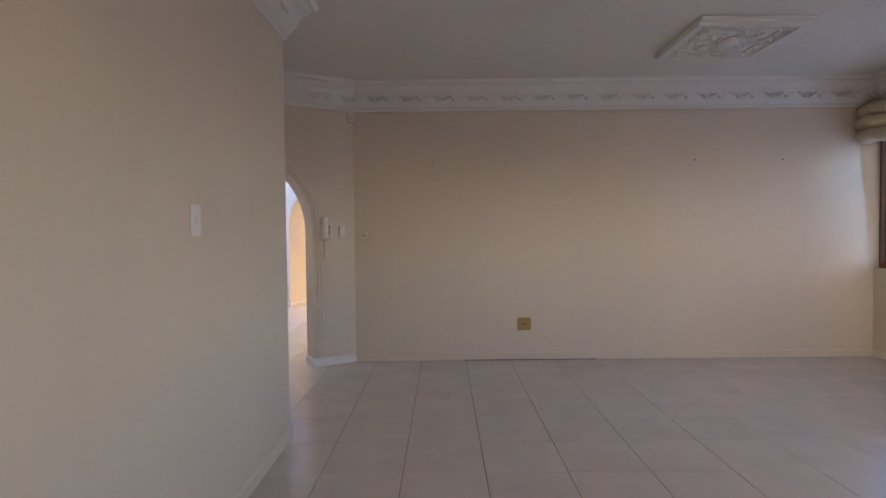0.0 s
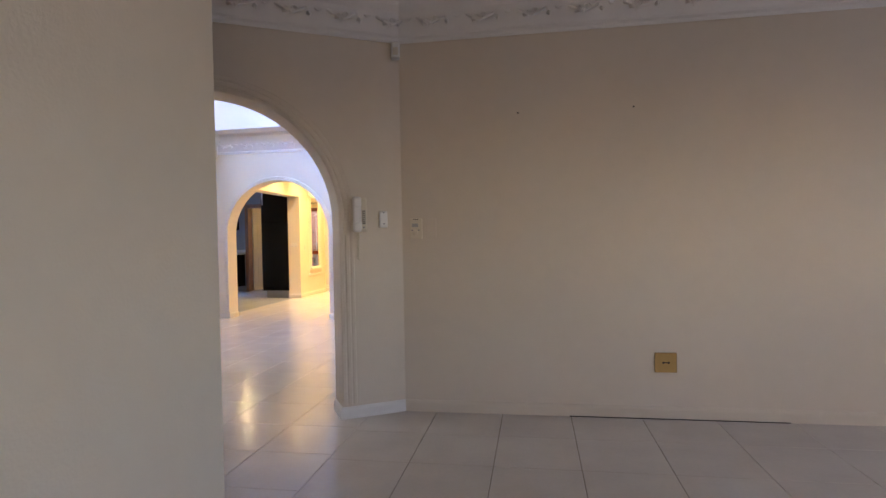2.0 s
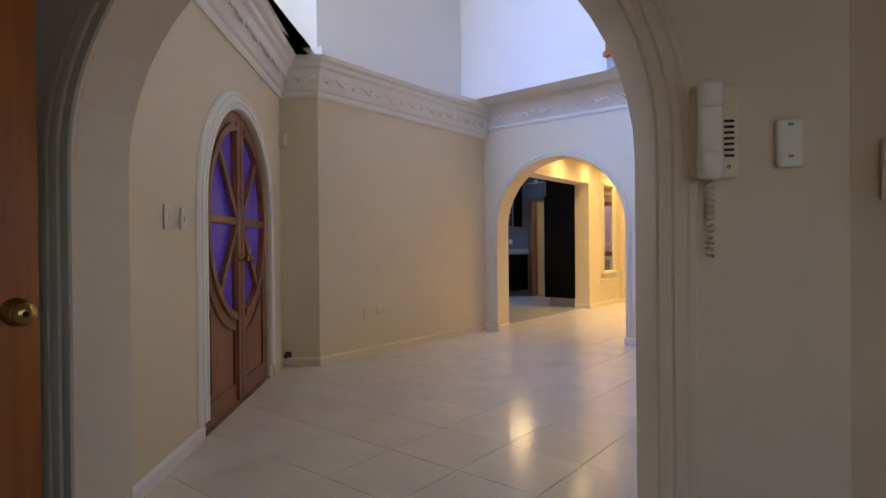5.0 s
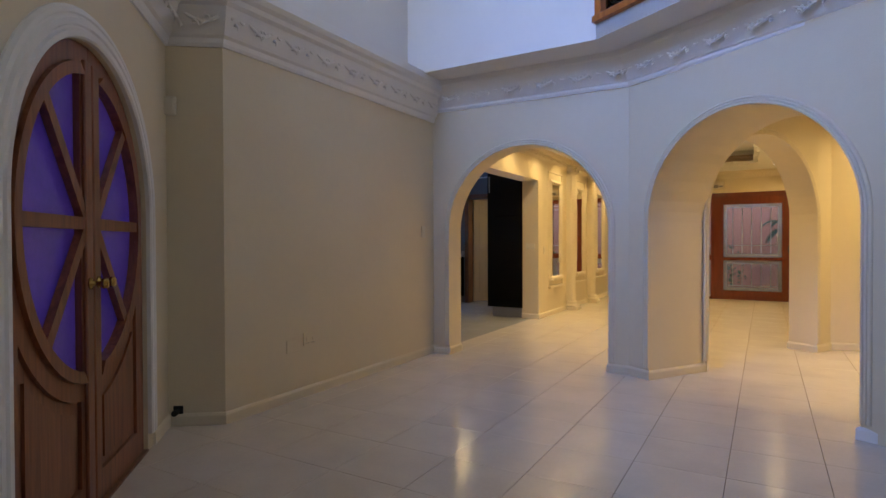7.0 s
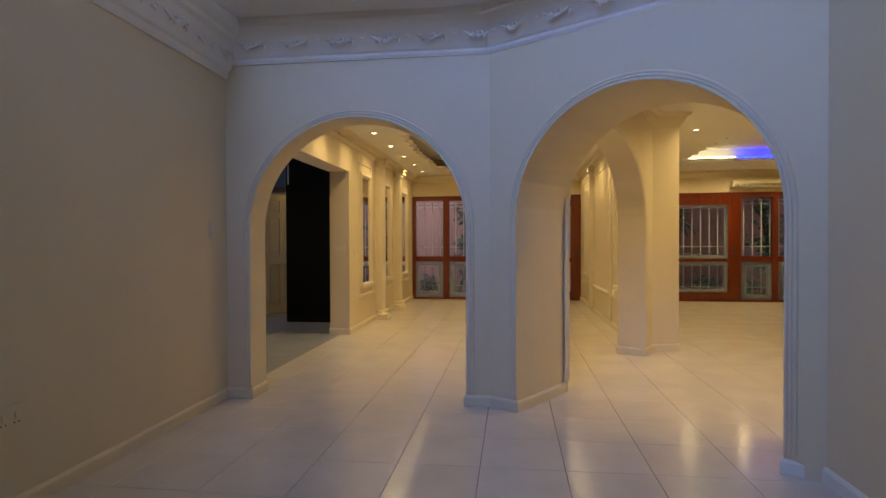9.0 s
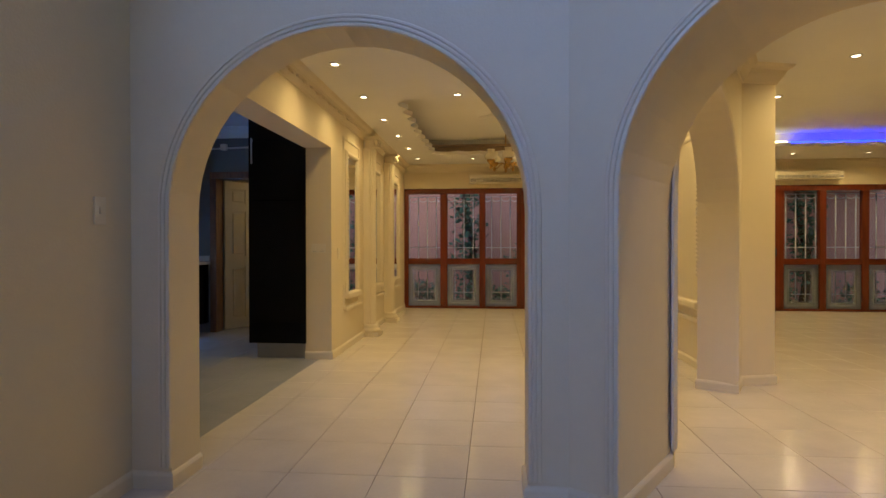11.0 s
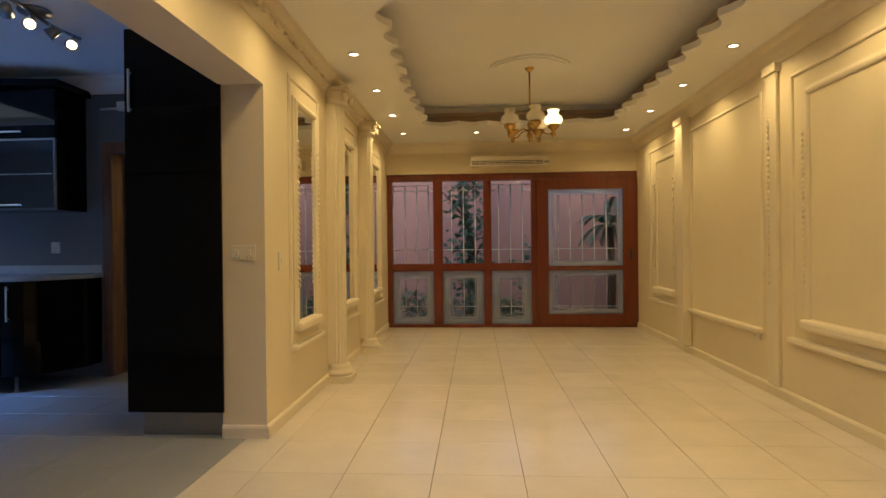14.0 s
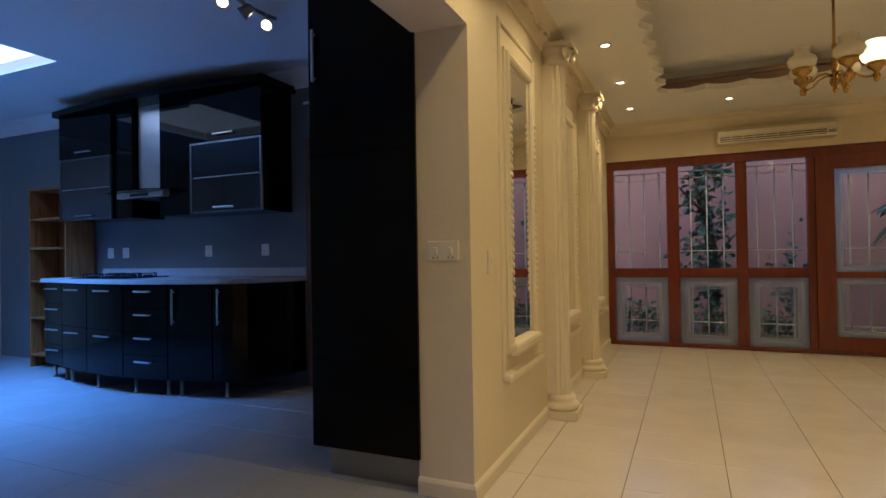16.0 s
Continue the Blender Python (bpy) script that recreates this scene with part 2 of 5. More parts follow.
VASE_PALE = material("pale_grey_vase", (0.42, 0.38, 0.34), 0.4, vary=0.2, scale=8)


# ---- builders ----
def empty(name, m=None, **tags):
    ob = new(name)
    ob.empty_display_size = 0.1
    if m is not None:
        ob.matrix_world = m
    return tagged(ob, **tags)


def part(name, bm, mat, parent=None, label="", smooth=False):
    """Links a bmesh as one mesh object, in the parent's own coordinates."""
    me = bpy.data.meshes.new(name)
    bmesh.ops.recalc_face_normals(bm, faces=bm.faces)
    if smooth:
        for f in bm.faces:
            f.smooth = True
    bm.to_mesh(me)
    bm.free()
    me.materials.append(mat)
    ob = new(name, me)
    ob.parent = parent
    if label:
        ob["label"] = label
    return ob


def share(name, me, parent, m):
    ob = new(name, me)
    ob.parent = parent
    ob.matrix_local = m
    return ob


def box(bm, x0, x1, y0, y1, z0, z1, bevel=0.0):
    vs = [bm.verts.new((x, y, z)) for z in (z0, z1) for x, y in ((x0, y0), (x1, y0), (x1, y1), (x0, y1))]
    fs = [bm.faces.new([vs[i] for i in q]) for q in ((3, 2, 1, 0), (4, 5, 6, 7), (0, 1, 5, 4), (1, 2, 6, 5), (2, 3, 7, 6), (3, 0, 4, 7))]
    if bevel:
        bmesh.ops.bevel(bm, geom=list({e for f in fs for e in f.edges}), offset=bevel, segments=2, affect="EDGES", profile=0.5)
    return bm


def block(x0, x1, y0, y1, z0, z1, bevel=0.0):
    return box(bmesh.new(), min(x0, x1), max(x0, x1), min(y0, y1), max(y0, y1), min(z0, z1), max(z0, z1), bevel)


def prism(bm, pts, y0, y1):
    """A polygon in (x, z), drawn out from y0 to y1."""
    a, b = [bm.verts.new((x, y0, z)) for x, z in pts], [bm.verts.new((x, y1, z)) for x, z in pts]
    bm.faces.new(a)
    bm.faces.new(b[::-1])
    for i in range(len(pts)):
        j = (i + 1) % len(pts)
        bm.faces.new((a[j], a[i], b[i], b[j]))
    return bm


def slab(bm, pts, z0, z1):
    """A polygon in (x, y), drawn out from z0 to z1."""
    a, b = [bm.verts.new((x, y, z0)) for x, y in pts], [bm.verts.new((x, y, z1)) for x, y in pts]
    bm.faces.new(a[::-1])
    bm.faces.new(b)
    for i in range(len(pts)):
        j = (i + 1) % len(pts)
        bm.faces.new((a[i], a[j], b[j], b[i]))
    return bm


def lathe(bm, prof, n=20, centre=(0, 0, 0)):
    rings = []
    for r, z in prof:
        rings.append([bm.verts.new((centre[0] + r * math.cos(2 * math.pi * k / n), centre[1] + r * math.sin(2 * math.pi * k / n), centre[2] + z)) for k in range(n)])
    for a, b in zip(rings, rings[1:]):
        for k in range(n):
            bm.faces.new((a[k], a[(k + 1) % n], b[(k + 1) % n], b[k]))
    for ring, turn in ((rings[0], -1), (rings[-1], 1)):
        if abs(sum((v.co - ring[0].co).length for v in ring)) > 1e-4:
            bm.faces.new(ring[::turn])
    return bm


def tube(bm, pts, r, n=8, taper=None):
    """A round bar along points."""
    pts = [Vector(p) for p in pts]
    rings, side = [], None
    for i, p in enumerate(pts):
        d = (pts[min(i + 1, len(pts) - 1)] - pts[max(i - 1, 0)]).normalized()
        if side is None:
            side = d.cross(Vector((0, 0, 1)) if abs(d.z) < 0.9 else Vector((1, 0, 0))).normalized()
        side = (side - d * side.dot(d)).normalized()
        up = d.cross(side)
        rr = r if taper is None else r + (taper - r) * i / max(1, len(pts) - 1)
        rings.append([bm.verts.new(p + rr * (math.cos(2 * math.pi * k / n) * side + math.sin(2 * math.pi * k / n) * up)) for k in range(n)])
    for a, b in zip(rings, rings[1:]):
        for k in range(n):
            bm.faces.new((a[k], a[(k + 1) % n], b[(k + 1) % n], b[k]))
    bm.faces.new(rings[0][::-1])
    bm.faces.new(rings[-1])
    return bm


def along(a, b):
    """The pose of a wall's own axes: x from a to b, z up; and its length."""
    d = Vector((b[0] - a[0], b[1] - a[1]))
    return pose(a[0], a[1], 0, 0, 0, math.degrees(math.atan2(d.y, d.x))), d.length


def arc(s0, s1, spring, apex, n=28):
    c, r, h = (s0 + s1) / 2, (s1 - s0) / 2, apex - spring
    return [(c - r * math.cos(math.pi * k / n), spring + h * math.sin(math.pi * k / n)) for k in range(n + 1)]


def wall(name, a, b, y0, y1, z0, z1, mat, holes=(), label="", parent=None):
    """A wall from a to b, thick from y0 to y1 off that line (left is plus), with openings from its foot: (s0, s1, spring, apex)."""
    m, length = along(a, b)
    pts = [(0, z0)]
    for s0, s1, spring, apex in holes:
        pts += [(s0, z0)] + ([(s0, apex), (s1, apex)] if spring == apex else arc(s0, s1, spring, apex)) + [(s1, z0)]
    pts += [(length, z0), (length, z1), (0, z1)]
    ob = part(name, prism(bmesh.new(), pts, y0, y1), mat, parent, label)
    ob.matrix_world = m
    return tagged(ob, kind="structure")


def sweep_profile(bm, path, normals, prof, closed_ends=True):
    """Sweeps profile points (u, v) along 3D path points; normals holds the (u axis, v axis) pair at each."""
    rings = [[bm.verts.new(Vector(p) + u * Vector(nu) + v * Vector(nv)) for u, v in prof] for p, (nu, nv) in zip(path, normals)]
    for a, b in zip(rings, rings[1:]):
        for k in range(len(prof)):
            j = (k + 1) % len(prof)
            bm.faces.new((a[k], a[j], b[j], b[k]))
    if closed_ends:
        bm.faces.new(rings[0][::-1])
        bm.faces.new(rings[-1])
    return bm


RIDGES = [(0.0, 0.0), (0.0, 0.014), (0.006, 0.020), (0.024, 0.020), (0.030, 0.013), (0.036, 0.013), (0.042, 0.019), (0.060, 0.019), (0.066, 0.011), (0.072, 0.011), (0.078, 0.015), (0.092, 0.014), (0.100, 0.006), (0.100, 0.0)]

FINE = [(0.0, 0.0), (0.0, 0.010), (0.004, 0.016), (0.013, 0.016), (0.017, 0.008), (0.021, 0.008), (0.025, 0.016), (0.034, 0.016), (0.038, 0.008), (0.042, 0.008), (0.046, 0.015), (0.056, 0.013), (0.061, 0.005), (0.061, 0.0)]
BROAD = [(u * 1.25, v * 1.5) for u, v in RIDGES]


def archivolt(name, a, b, hole, y, out, mat, foot=0.10, prof=RIDGES, label="ridged plaster moulding round an arched opening"):
    """The ridged moulding round an arched opening, on the face y of a wall's own axes, standing out by out (+1 or -1)."""
    m, _ = along(a, b)
    s0, s1, spring, apex = hole
    pts = [(s0, foot)] + arc(s0, s1, spring, apex, 36) + [(s1, foot)]
    bm, path, frames = bmesh.new(), [], []
    for i, (s, z) in enumerate(pts):
        p, q = pts[max(i - 1, 0)], pts[min(i + 1, len(pts) - 1)]
        t = Vector((q[0] - p[0], q[1] - p[1])).normalized()
        path.append((s, y, z))
        frames.append(((-t.y, 0, t.x), (0, out, 0)))
    ob = part(name, sweep_profile(bm, path, frames, prof), mat, None, label)
    ob.matrix_world = m
    return tagged(ob, kind="structure")


def run(name, pts, prof, mat, label="", side=1, parent=None):
    """A moulding along corner points in plan, mitred; profile (out, z); side +1 stands out to the left of the way."""
    bm, path, frames = bmesh.new(), [], []
    for i, p in enumerate(pts):
        p = Vector(p)
        d0 = (p - Vector(pts[i - 1])).normalized() if i else None
        d1 = (Vector(pts[i + 1]) - p).normalized() if i < len(pts) - 1 else None
        n0 = Vector((-d0.y, d0.x)) if d0 else None
        n1 = Vector((-d1.y, d1.x)) if d1 else None
        n = n0 if n1 is None else n1 if n0 is None else (n0 + n1) / max(0.25, 1 + n0.dot(n1))
        path.append((p.x, p.y, 0))
        frames.append(((side * n.x, side * n.y, 0), (0, 0, 1)))
    return tagged(part(name, sweep_profile(bm, path, frames, prof), mat, parent, label), kind="structure")


def scroll_mesh(name, mat, w=0.34, h=0.13):
    """One leaf scroll of a plaster frieze, about w wide, in the plane y = 0, standing out to -y."""
    bm = bmesh.new()
    s = [(-w / 2 + w * k / 10, -0.006, h * 0.30 * math.sin(2 * math.pi * k / 10)) for k in range(11)]
    tube(bm, s, 0.011, 6)
    for cx, cz, turn in ((-w * 0.22, 0.012, 1), (w * 0.28, -0.012, -1)):
        curl = [(cx + turn * (0.045 - 0.0042 * k) * math.cos(k * 0.75), -0.008, cz + turn * (0.045 - 0.0042 * k) * math.sin(k * 0.75)) for k in range(10)]
        tube(bm, curl, 0.010, 6, 0.005)
    for cx, cz, ang, ln in ((-0.10, 0.04, 0.7, 0.05), (-0.02, 0.035, 2.3, 0.05), (0.03, -0.04, -0.8, 0.055), (0.10, -0.035, -2.4, 0.05), (0.13, 0.04, 1.0, 0.045), (-0.15, -0.035, -1.4, 0.04)):
        tip = (cx + ln * math.cos(ang), -0.004, cz + ln * math.sin(ang))
        mid = (cx + ln * 0.5 * math.cos(ang) - 0.008 * math.sin(ang), -0.016, cz + ln * 0.5 * math.sin(ang) + 0.008 * math.cos(ang))
        tube(bm, [(cx, -0.004, cz), mid, tip], 0.014, 6, 0.003)
    me = bpy.data.meshes.new(name)
    bmesh.ops.recalc_face_normals(bm, faces=bm.faces)
    for f in bm.faces:
        f.smooth = True
    bm.to_mesh(me)
    bm.free()
    me.materials.append(mat)
    return me


def frieze(parent, a, b, offset, z, side, tilt, me, step=0.34):
    """Leaf scrolls in a row along a cornice from a to b, on its side, leaning by tilt degrees."""
    m, length = along(a, b)
    count = max(1, round(length / step))
    for k in range(count):
        turn = pose(0, 0, 0, -tilt if side < 0 else tilt, 0, 0 if side < 0 else 180)
        share("scroll", me, parent, m @ Matrix.Translation(((k + 0.5) * length / count, side * offset, z)) @ turn @ Matrix.Diagonal((length / count / step, 1, 1, 1)))


# ---- the large structure ----
LC, AEND = (-0.86, 5.92), (-2.775, 4.74)          # lounge corner, far end of the slanting arch wall
DOOR0, DOOR1, CORNER = (-2.82, 4.77), (-5.19, 7.36), (-4.90, 7.57)
ARCH1, ARCHD = (0.44, 2.0, 1.33, 2.11), (1.585, 3.06, 1.34, 2.055)
A0, FOLD, B1 = (-4.92, 10.27), (-2.875, 10.26), (-1.15, 9.135)
ARCHA, ARCHB = (0.20, 1.865, 1.31, 2.14), (0.227, 1.85, 1.36, 2.17)
C0, C1 = (-2.28, 10.73), (-1.34, 12.24)
ARCHC = (0.012, 1.765, 1.38, 2.24)
TOP = 5.6

tagged(part("floor", block(-11.6, 4.8, -2.8, 18.3, -0.12, -0.004), GROUT, None, "brown grout bed under polished cream floor tiles"), kind="structure")


def holed(name, a, b, y0, y1, z1, mat, s0, s1, h0, h1, label=""):
    """A wall with one window opening from s0 to s1 and h0 to h1."""
    m, length = along(a, b)
    bm = bmesh.new()
    for q in ((0, s0, 0, z1), (s1, length, 0, z1), (s0, s1, 0, h0), (s0, s1, h1, z1)):
        box(bm, q[0], q[1], y0, y1, q[2], q[3])
    ob = part(name, bm, mat, None, label)
    ob.matrix_world = m
    return tagged(ob, kind="structure")


wall("wall_lounge_far", LC, (4.42, 5.92), 0, 0.22, 0, 2.86, LOUNGE_PAINT)
holed("wall_lounge_window", (4.42, 6.14), (4.42, -2.7), 0, 0.25, 2.86, LOUNGE_PAINT, 0.22, 4.3, 0.90, 2.26)
# unseen back wall; its opening is made up for the fill lamp
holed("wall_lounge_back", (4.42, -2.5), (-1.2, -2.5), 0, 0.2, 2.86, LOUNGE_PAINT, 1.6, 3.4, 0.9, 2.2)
wall("wall_lounge_near", (-0.955, 3.80), (-0.955, -2.5), -0.22, 0, 0, 2.86, LOUNGE_PAINT)
wall("wall_passage_south", (-1.175, 3.80), (-3.0, 3.80), 0, 0.22, 0, 2.86, LOUNGE_PAINT)
wall("wall_passage_west", (-2.75, 3.6), (-2.75, 4.80), 0, 0.2, 0, 2.86, LOUNGE_PAINT)
wall("wall_arch_lounge", LC, AEND, -0.22, 0, 0, TOP, LOUNGE_PAINT, [ARCH1])
tagged(part("ceiling_lounge", slab(bmesh.new(), [(-3.0, 3.6), (-1.2, 3.6), (-1.2, -2.7), (4.6, -2.7), (4.6, 6.1), (-0.86, 6.1), LC, AEND, (-3.0, 4.6)], 2.80, 2.9), CEIL), kind="structure")

wall("wall_front_door", DOOR0, DOOR1, 0, 0.25, 0, 2.86, PAINT, [ARCHD])
up = holed("wall_front_door_upper", (-3.07, 4.5), (-5.44, 7.09), 0, 0.25, TOP, UPPER, 0.5, 3.0, 3.25, 5.1)
tagged(part("window_foyer_upper", block(0.45, 3.05, 0.10, 0.12, 3.2, 5.15), SKYPANEL, None, "bright high window pane over the front door"), kind="structure").matrix_world = along((-3.07, 4.5), (-5.44, 7.09))[0]
wall("wall_foyer_return", DOOR1, CORNER, 0, 0.25, 0, 2.86, PAINT)
wall("wall_foyer_return_upper", (-5.44, 7.09), CORNER, 0, 0.25, 2.80, TOP, UPPER)
wall("wall_foyer_west", CORNER, (-4.92, 10.62), 0, 0.25, 0, 2.72, PAINT)
wall("wall_foyer_west_upper", CORNER, (-4.92, 10.62), 0, 0.25, 2.72, TOP, UPPER)
tagged(part("ledge_over_front_door", slab(bmesh.new(), [DOOR0, DOOR1, CORNER, (-5.44, 7.09), (-3.07, 4.5)][::-1], 2.80, 2.86), UPPER), kind="structure")
wall("wall_arch_a", A0, FOLD, 0, 0.25, 0, 2.86, PAINT, [ARCHA])
wall("wall_arch_b", FOLD, B1, 0, 0.71, 0, 2.86, PAINT, [ARCHB])
tagged(part("pier_between_arches", slab(bmesh.new(), [(-2.876, 10.262), (-2.50, 10.85), (-2.88, 10.51)], 0, 2.7), PAINT), kind="structure")
wall("wall_foyer_east", (-1.17, 9.22), (-1.17, 5.98), 0, 0.2, 0, TOP, PAINT)
tagged(part("soffit_gallery", slab(bmesh.new(), [(-4.92, 9.78), (-3.03, 9.73), (-1.17, 8.55), (-1.17, 9.4), (-2.875, 10.45), (-4.92, 10.45)], 2.852, 2.97), CEIL), kind="structure")
wall("wall_gallery", (-5.0, 9.782), (-3.03, 9.73), 0.0, 0.2, 2.853, TOP, UPPER)
wall("wall_gallery_low", (-3.03, 9.73), (-1.17, 8.55), 0.0, 0.2, 2.853, 2.975, UPPER)
wall("wall_gallery_high", (-3.03, 9.73), (-1.17, 8.55), 0.0, 0.2, 4.15, TOP, UPPER)
wall("wall_gallery_inner", (-3.2, 11.2), (-0.2, 9.4), 0.0, 0.2, 2.853, TOP, UPPER)
tagged(part("ceiling_foyer", block(-6, 0.2, 4, 11.4, TOP, TOP + 0.1), CEIL), kind="structure")

wall("wall_dining_west", (-4.83, 13.25), (-4.83, 18.0), 0, 0.27, 0, 2.62, PAINT)
wall("beam_kitchen_opening", (-4.83, 10.60), (-4.83, 13.252), 0.0, 0.27, 2.13, 2.62, PAINT)
wall("wall_dining_east", (-1.33, 18.0), (-1.33, 12.7), 0, 0.43, 0, 2.62, PAINT)
tagged(part("column_dining", slab(bmesh.new(), [(-1.59, 12.37), (-1.34, 12.24), (-1.20, 12.50), (-0.90, 12.58), (-0.90, 13.0), (-1.335, 13.0)], 0, 2.62), PAINT), kind="structure")
wall("wall_arch_c", C0, C1, 0, 0.28, 0, 2.62, PAINT, [ARCHC])
W1X, W2X = (-4.83, -1.31), (0.33, 4.42)
for name, x0, x1, z0 in (("wall_window_left", -5.1, W1X[0], 0), ("wall_over_window_1", W1X[0], W1X[1], 2.174), ("wall_between_windows", W1X[1], W2X[0], 0), ("wall_over_window_2", W2X[0], W2X[1], 2.174), ("wall_window_right", W2X[1], 4.8, 0)):
    tagged(part(name, block(x0, x1, 17.84, 18.06, z0, 2.72), PAINT), kind="structure")
wall("wall_living_east", (4.6, 18.0), (4.6, 9.6), 0, 0.2, 0, 2.72, PAINT)
wall("wall_living_south", (4.8, 9.75), (-0.8, 9.75), 0, 0.2, 0, 2.72, PAINT)

wall("wall_kitchen_south", (-11.5, 10.30), (-4.92, 10.30), 0, 0.32, 0, 2.75, PAINT)
wall("wall_kitchen_west", (-11.4, 15.0), (-11.4, 10.3), -0.2, 0, 0, 2.75, PAINT)
KPAINT = material("grey_kitchen_paint", (0.16, 0.17, 0.18), 0.5, vary=0.04, scale=1.5, bump=0.1, bump_scale=90)
wall("wall_kitchen_back", (-5.1, 14.85), (-11.6, 14.85), -0.2, 0, 0, 2.75, KPAINT, [(1.0, 1.75, 2.03, 2.03)])
tagged(part("wall_scullery", block(-7.4, -5.3, 16.4, 16.5, 0, 2.6), PAINT), kind="structure")
tagged(part("wall_scullery_west", block(-7.5, -7.4, 15.05, 16.5, 0, 2.6), PAINT), kind="structure")
tagged(part("ceiling_scullery", block(-7.5, -5.1, 15.05, 16.5, 2.6, 2.7), CEIL), kind="structure")
kc = bmesh.new()
for q in ((-11.6, -9.9, 10.4, 15.0), (-8.55, -5.09, 10.4, 15.0), (-9.9, -8.55, 10.4, 12.4), (-9.9, -8.55, 13.77, 15.0)):
    box(kc, *q, 2.70, 2.8)
tagged(part("ceiling_kitchen", kc, CEIL), kind="structure")
tagged(part("skylight_kitchen", block(-9.92, -8.53, 12.38, 13.79, 2.80, 2.83), SKYPANEL, None, "bright white skylight pane in the kitchen ceiling"), kind="structure")


def wavy(x0, x1, y0, y1, n, amp):
    """A rectangle whose sides run in scallops."""
    pts, corner = [], [(x0, y0), (x1, y0), (x1, y1), (x0, y1)]
    for (ax, ay), (bx, by), k in zip(corner, corner[1:] + corner[:1], (max(2, round(n * (x1 - x0) / (y1 - y0))), n) * 2):
        d = Vector((bx - ax, by - ay))
        out = Vector((d.y, -d.x)).normalized()
        for i in range(k * 6):
            f = i / (k * 6)
            env = amp * (0.5 + 1.4 * math.sin(math.pi * f) ** 2)
            p = Vector((ax, ay)) + d * f + out * (amp * abs(math.sin(math.pi * f * k)) - env * 0.9 * (1 - math.sin(math.pi * f)))
            pts.append((p.x, p.y))
    return pts


def tray_ceiling(name, outer, hole, z, up, mat, label=""):
    """A ceiling with a raised tray, whose opening is the loop hole."""
    bm = bmesh.new()
    loops = []
    for pts in (outer, hole):
        vs = [bm.verts.new((x, y, z)) for x, y in pts]
        for i in range(len(vs)):
            bm.edges.new((vs[i], vs[(i + 1) % len(vs)]))
        loops.append(vs)
    bmesh.ops.triangle_fill(bm, use_beauty=True, edges=bm.edges[:])
    low = loops[1]
    high = [bm.verts.new((v.co.x, v.co.y, z + 0.05)) for v in low]
    for i in range(len(low)):
        j = (i + 1) % len(low)
        bm.faces.new((low[i], low[j], high[j], high[i]))
    xs, ys = [p[0] for p in hole], [p[1] for p in hole]
    x0, x1, y0, y1 = min(xs) - 0.16, max(xs) + 0.16, min(ys) - 0.16, max(ys) + 0.16
    for q in ((x0, x1, y0, y0 + 0.03), (x0, x1, y1 - 0.03, y1), (x0, x0 + 0.03, y0, y1), (x1 - 0.03, x1, y0, y1)):
        box(bm, *q, z + 0.03, z + up)
    box(bm, x0, x1, y0, y1, z + up, z + up + 0.05)
    return tagged(part(name, bm, mat, None, label), kind="structure")


tray_ceiling("ceiling_dining", [(-5.1, 10.40), (-1.95, 10.40), (-1.1, 12.6), (-1.1, 18.06), (-5.1, 18.06)], wavy(-4.14, -1.97, 13.32, 16.66, 10, 0.085), 2.60, 0.26, CEIL)
# stepped rims, coloured dark to carry the shade behind the scalloped lip
for q in ((-4.37, -1.74, 16.78, 16.89), (-4.37, -4.27, 13.10, 16.779), (-1.84, -1.74, 13.10, 16.779)):
    rim = block(*q, 2.652, 2.73, 0.008)
    box(rim, q[0] - 0.012 * (q[0] > -3), q[1] + 0.012 * (q[1] < -3), q[2] - 0.012 * (q[3] > 16.82), q[3], 2.732, 2.775, 0.008)
    tagged(part("trim", rim, TRAY_SHADE, None, "stepped plaster moulding inside the raised ceiling, its shade coloured in brown"), kind="structure")
tray_ceiling("ceiling_living", [(-1.95, 10.40), (-0.9, 9.5), (4.8, 9.5), (4.8, 18.06), (-1.1, 18.06), (-1.1, 12.6)], wavy(0.22, 3.6, 12.6, 16.4, 9, 0.08), 2.60, 0.22, CEIL)

# ---- arch mouldings, cornices, skirtings ----
archivolt("arch_moulding", LC, AEND, ARCH1, 0.0, 1, LOUNGE_PAINT)
archivolt("arch_moulding", DOOR0, DOOR1, ARCHD, 0.0, -1, TRIM, prof=BROAD)
archivolt("arch_moulding", A0, FOLD, ARCHA, 0.0, -1, CREAM_TRIM, prof=FINE)
archivolt("arch_moulding", FOLD, B1, ARCHB, 0.0, -1, CREAM_TRIM, prof=FINE)
archivolt("arch_moulding", C0, C1, ARCHC, 0.0, -1, CREAM_TRIM, prof=FINE, label="cream plaster moulding round an arched opening")

COVE = [(0, 2.53), (0.012, 2.53), (0.022, 2.545), (0.022, 2.565), (0.035, 2.575), (0.05, 2.60), (0.10, 2.70), (0.135, 2.735), (0.15, 2.76), (0.175, 2.765), (0.19, 2.80), (0, 2.80)]
LEDGE = [(0, 2.47), (0.015, 2.47), (0.025, 2.49), (0.03, 2.52), (0.05, 2.535), (0.06, 2.56), (0.11, 2.70), (0.14, 2.72), (0.15, 2.75), (0.18, 2.77), (0.20, 2.80), (0.20, 2.865), (0, 2.865)]
ARCHCORN = [(0, 2.57), (0.012, 2.57), (0.022, 2.59), (0.022, 2.61), (0.035, 2.62), (0.05, 2.65), (0.10, 2.74), (0.15, 2.80), (0.17, 2.81), (0.19, 2.851), (0, 2.851)]
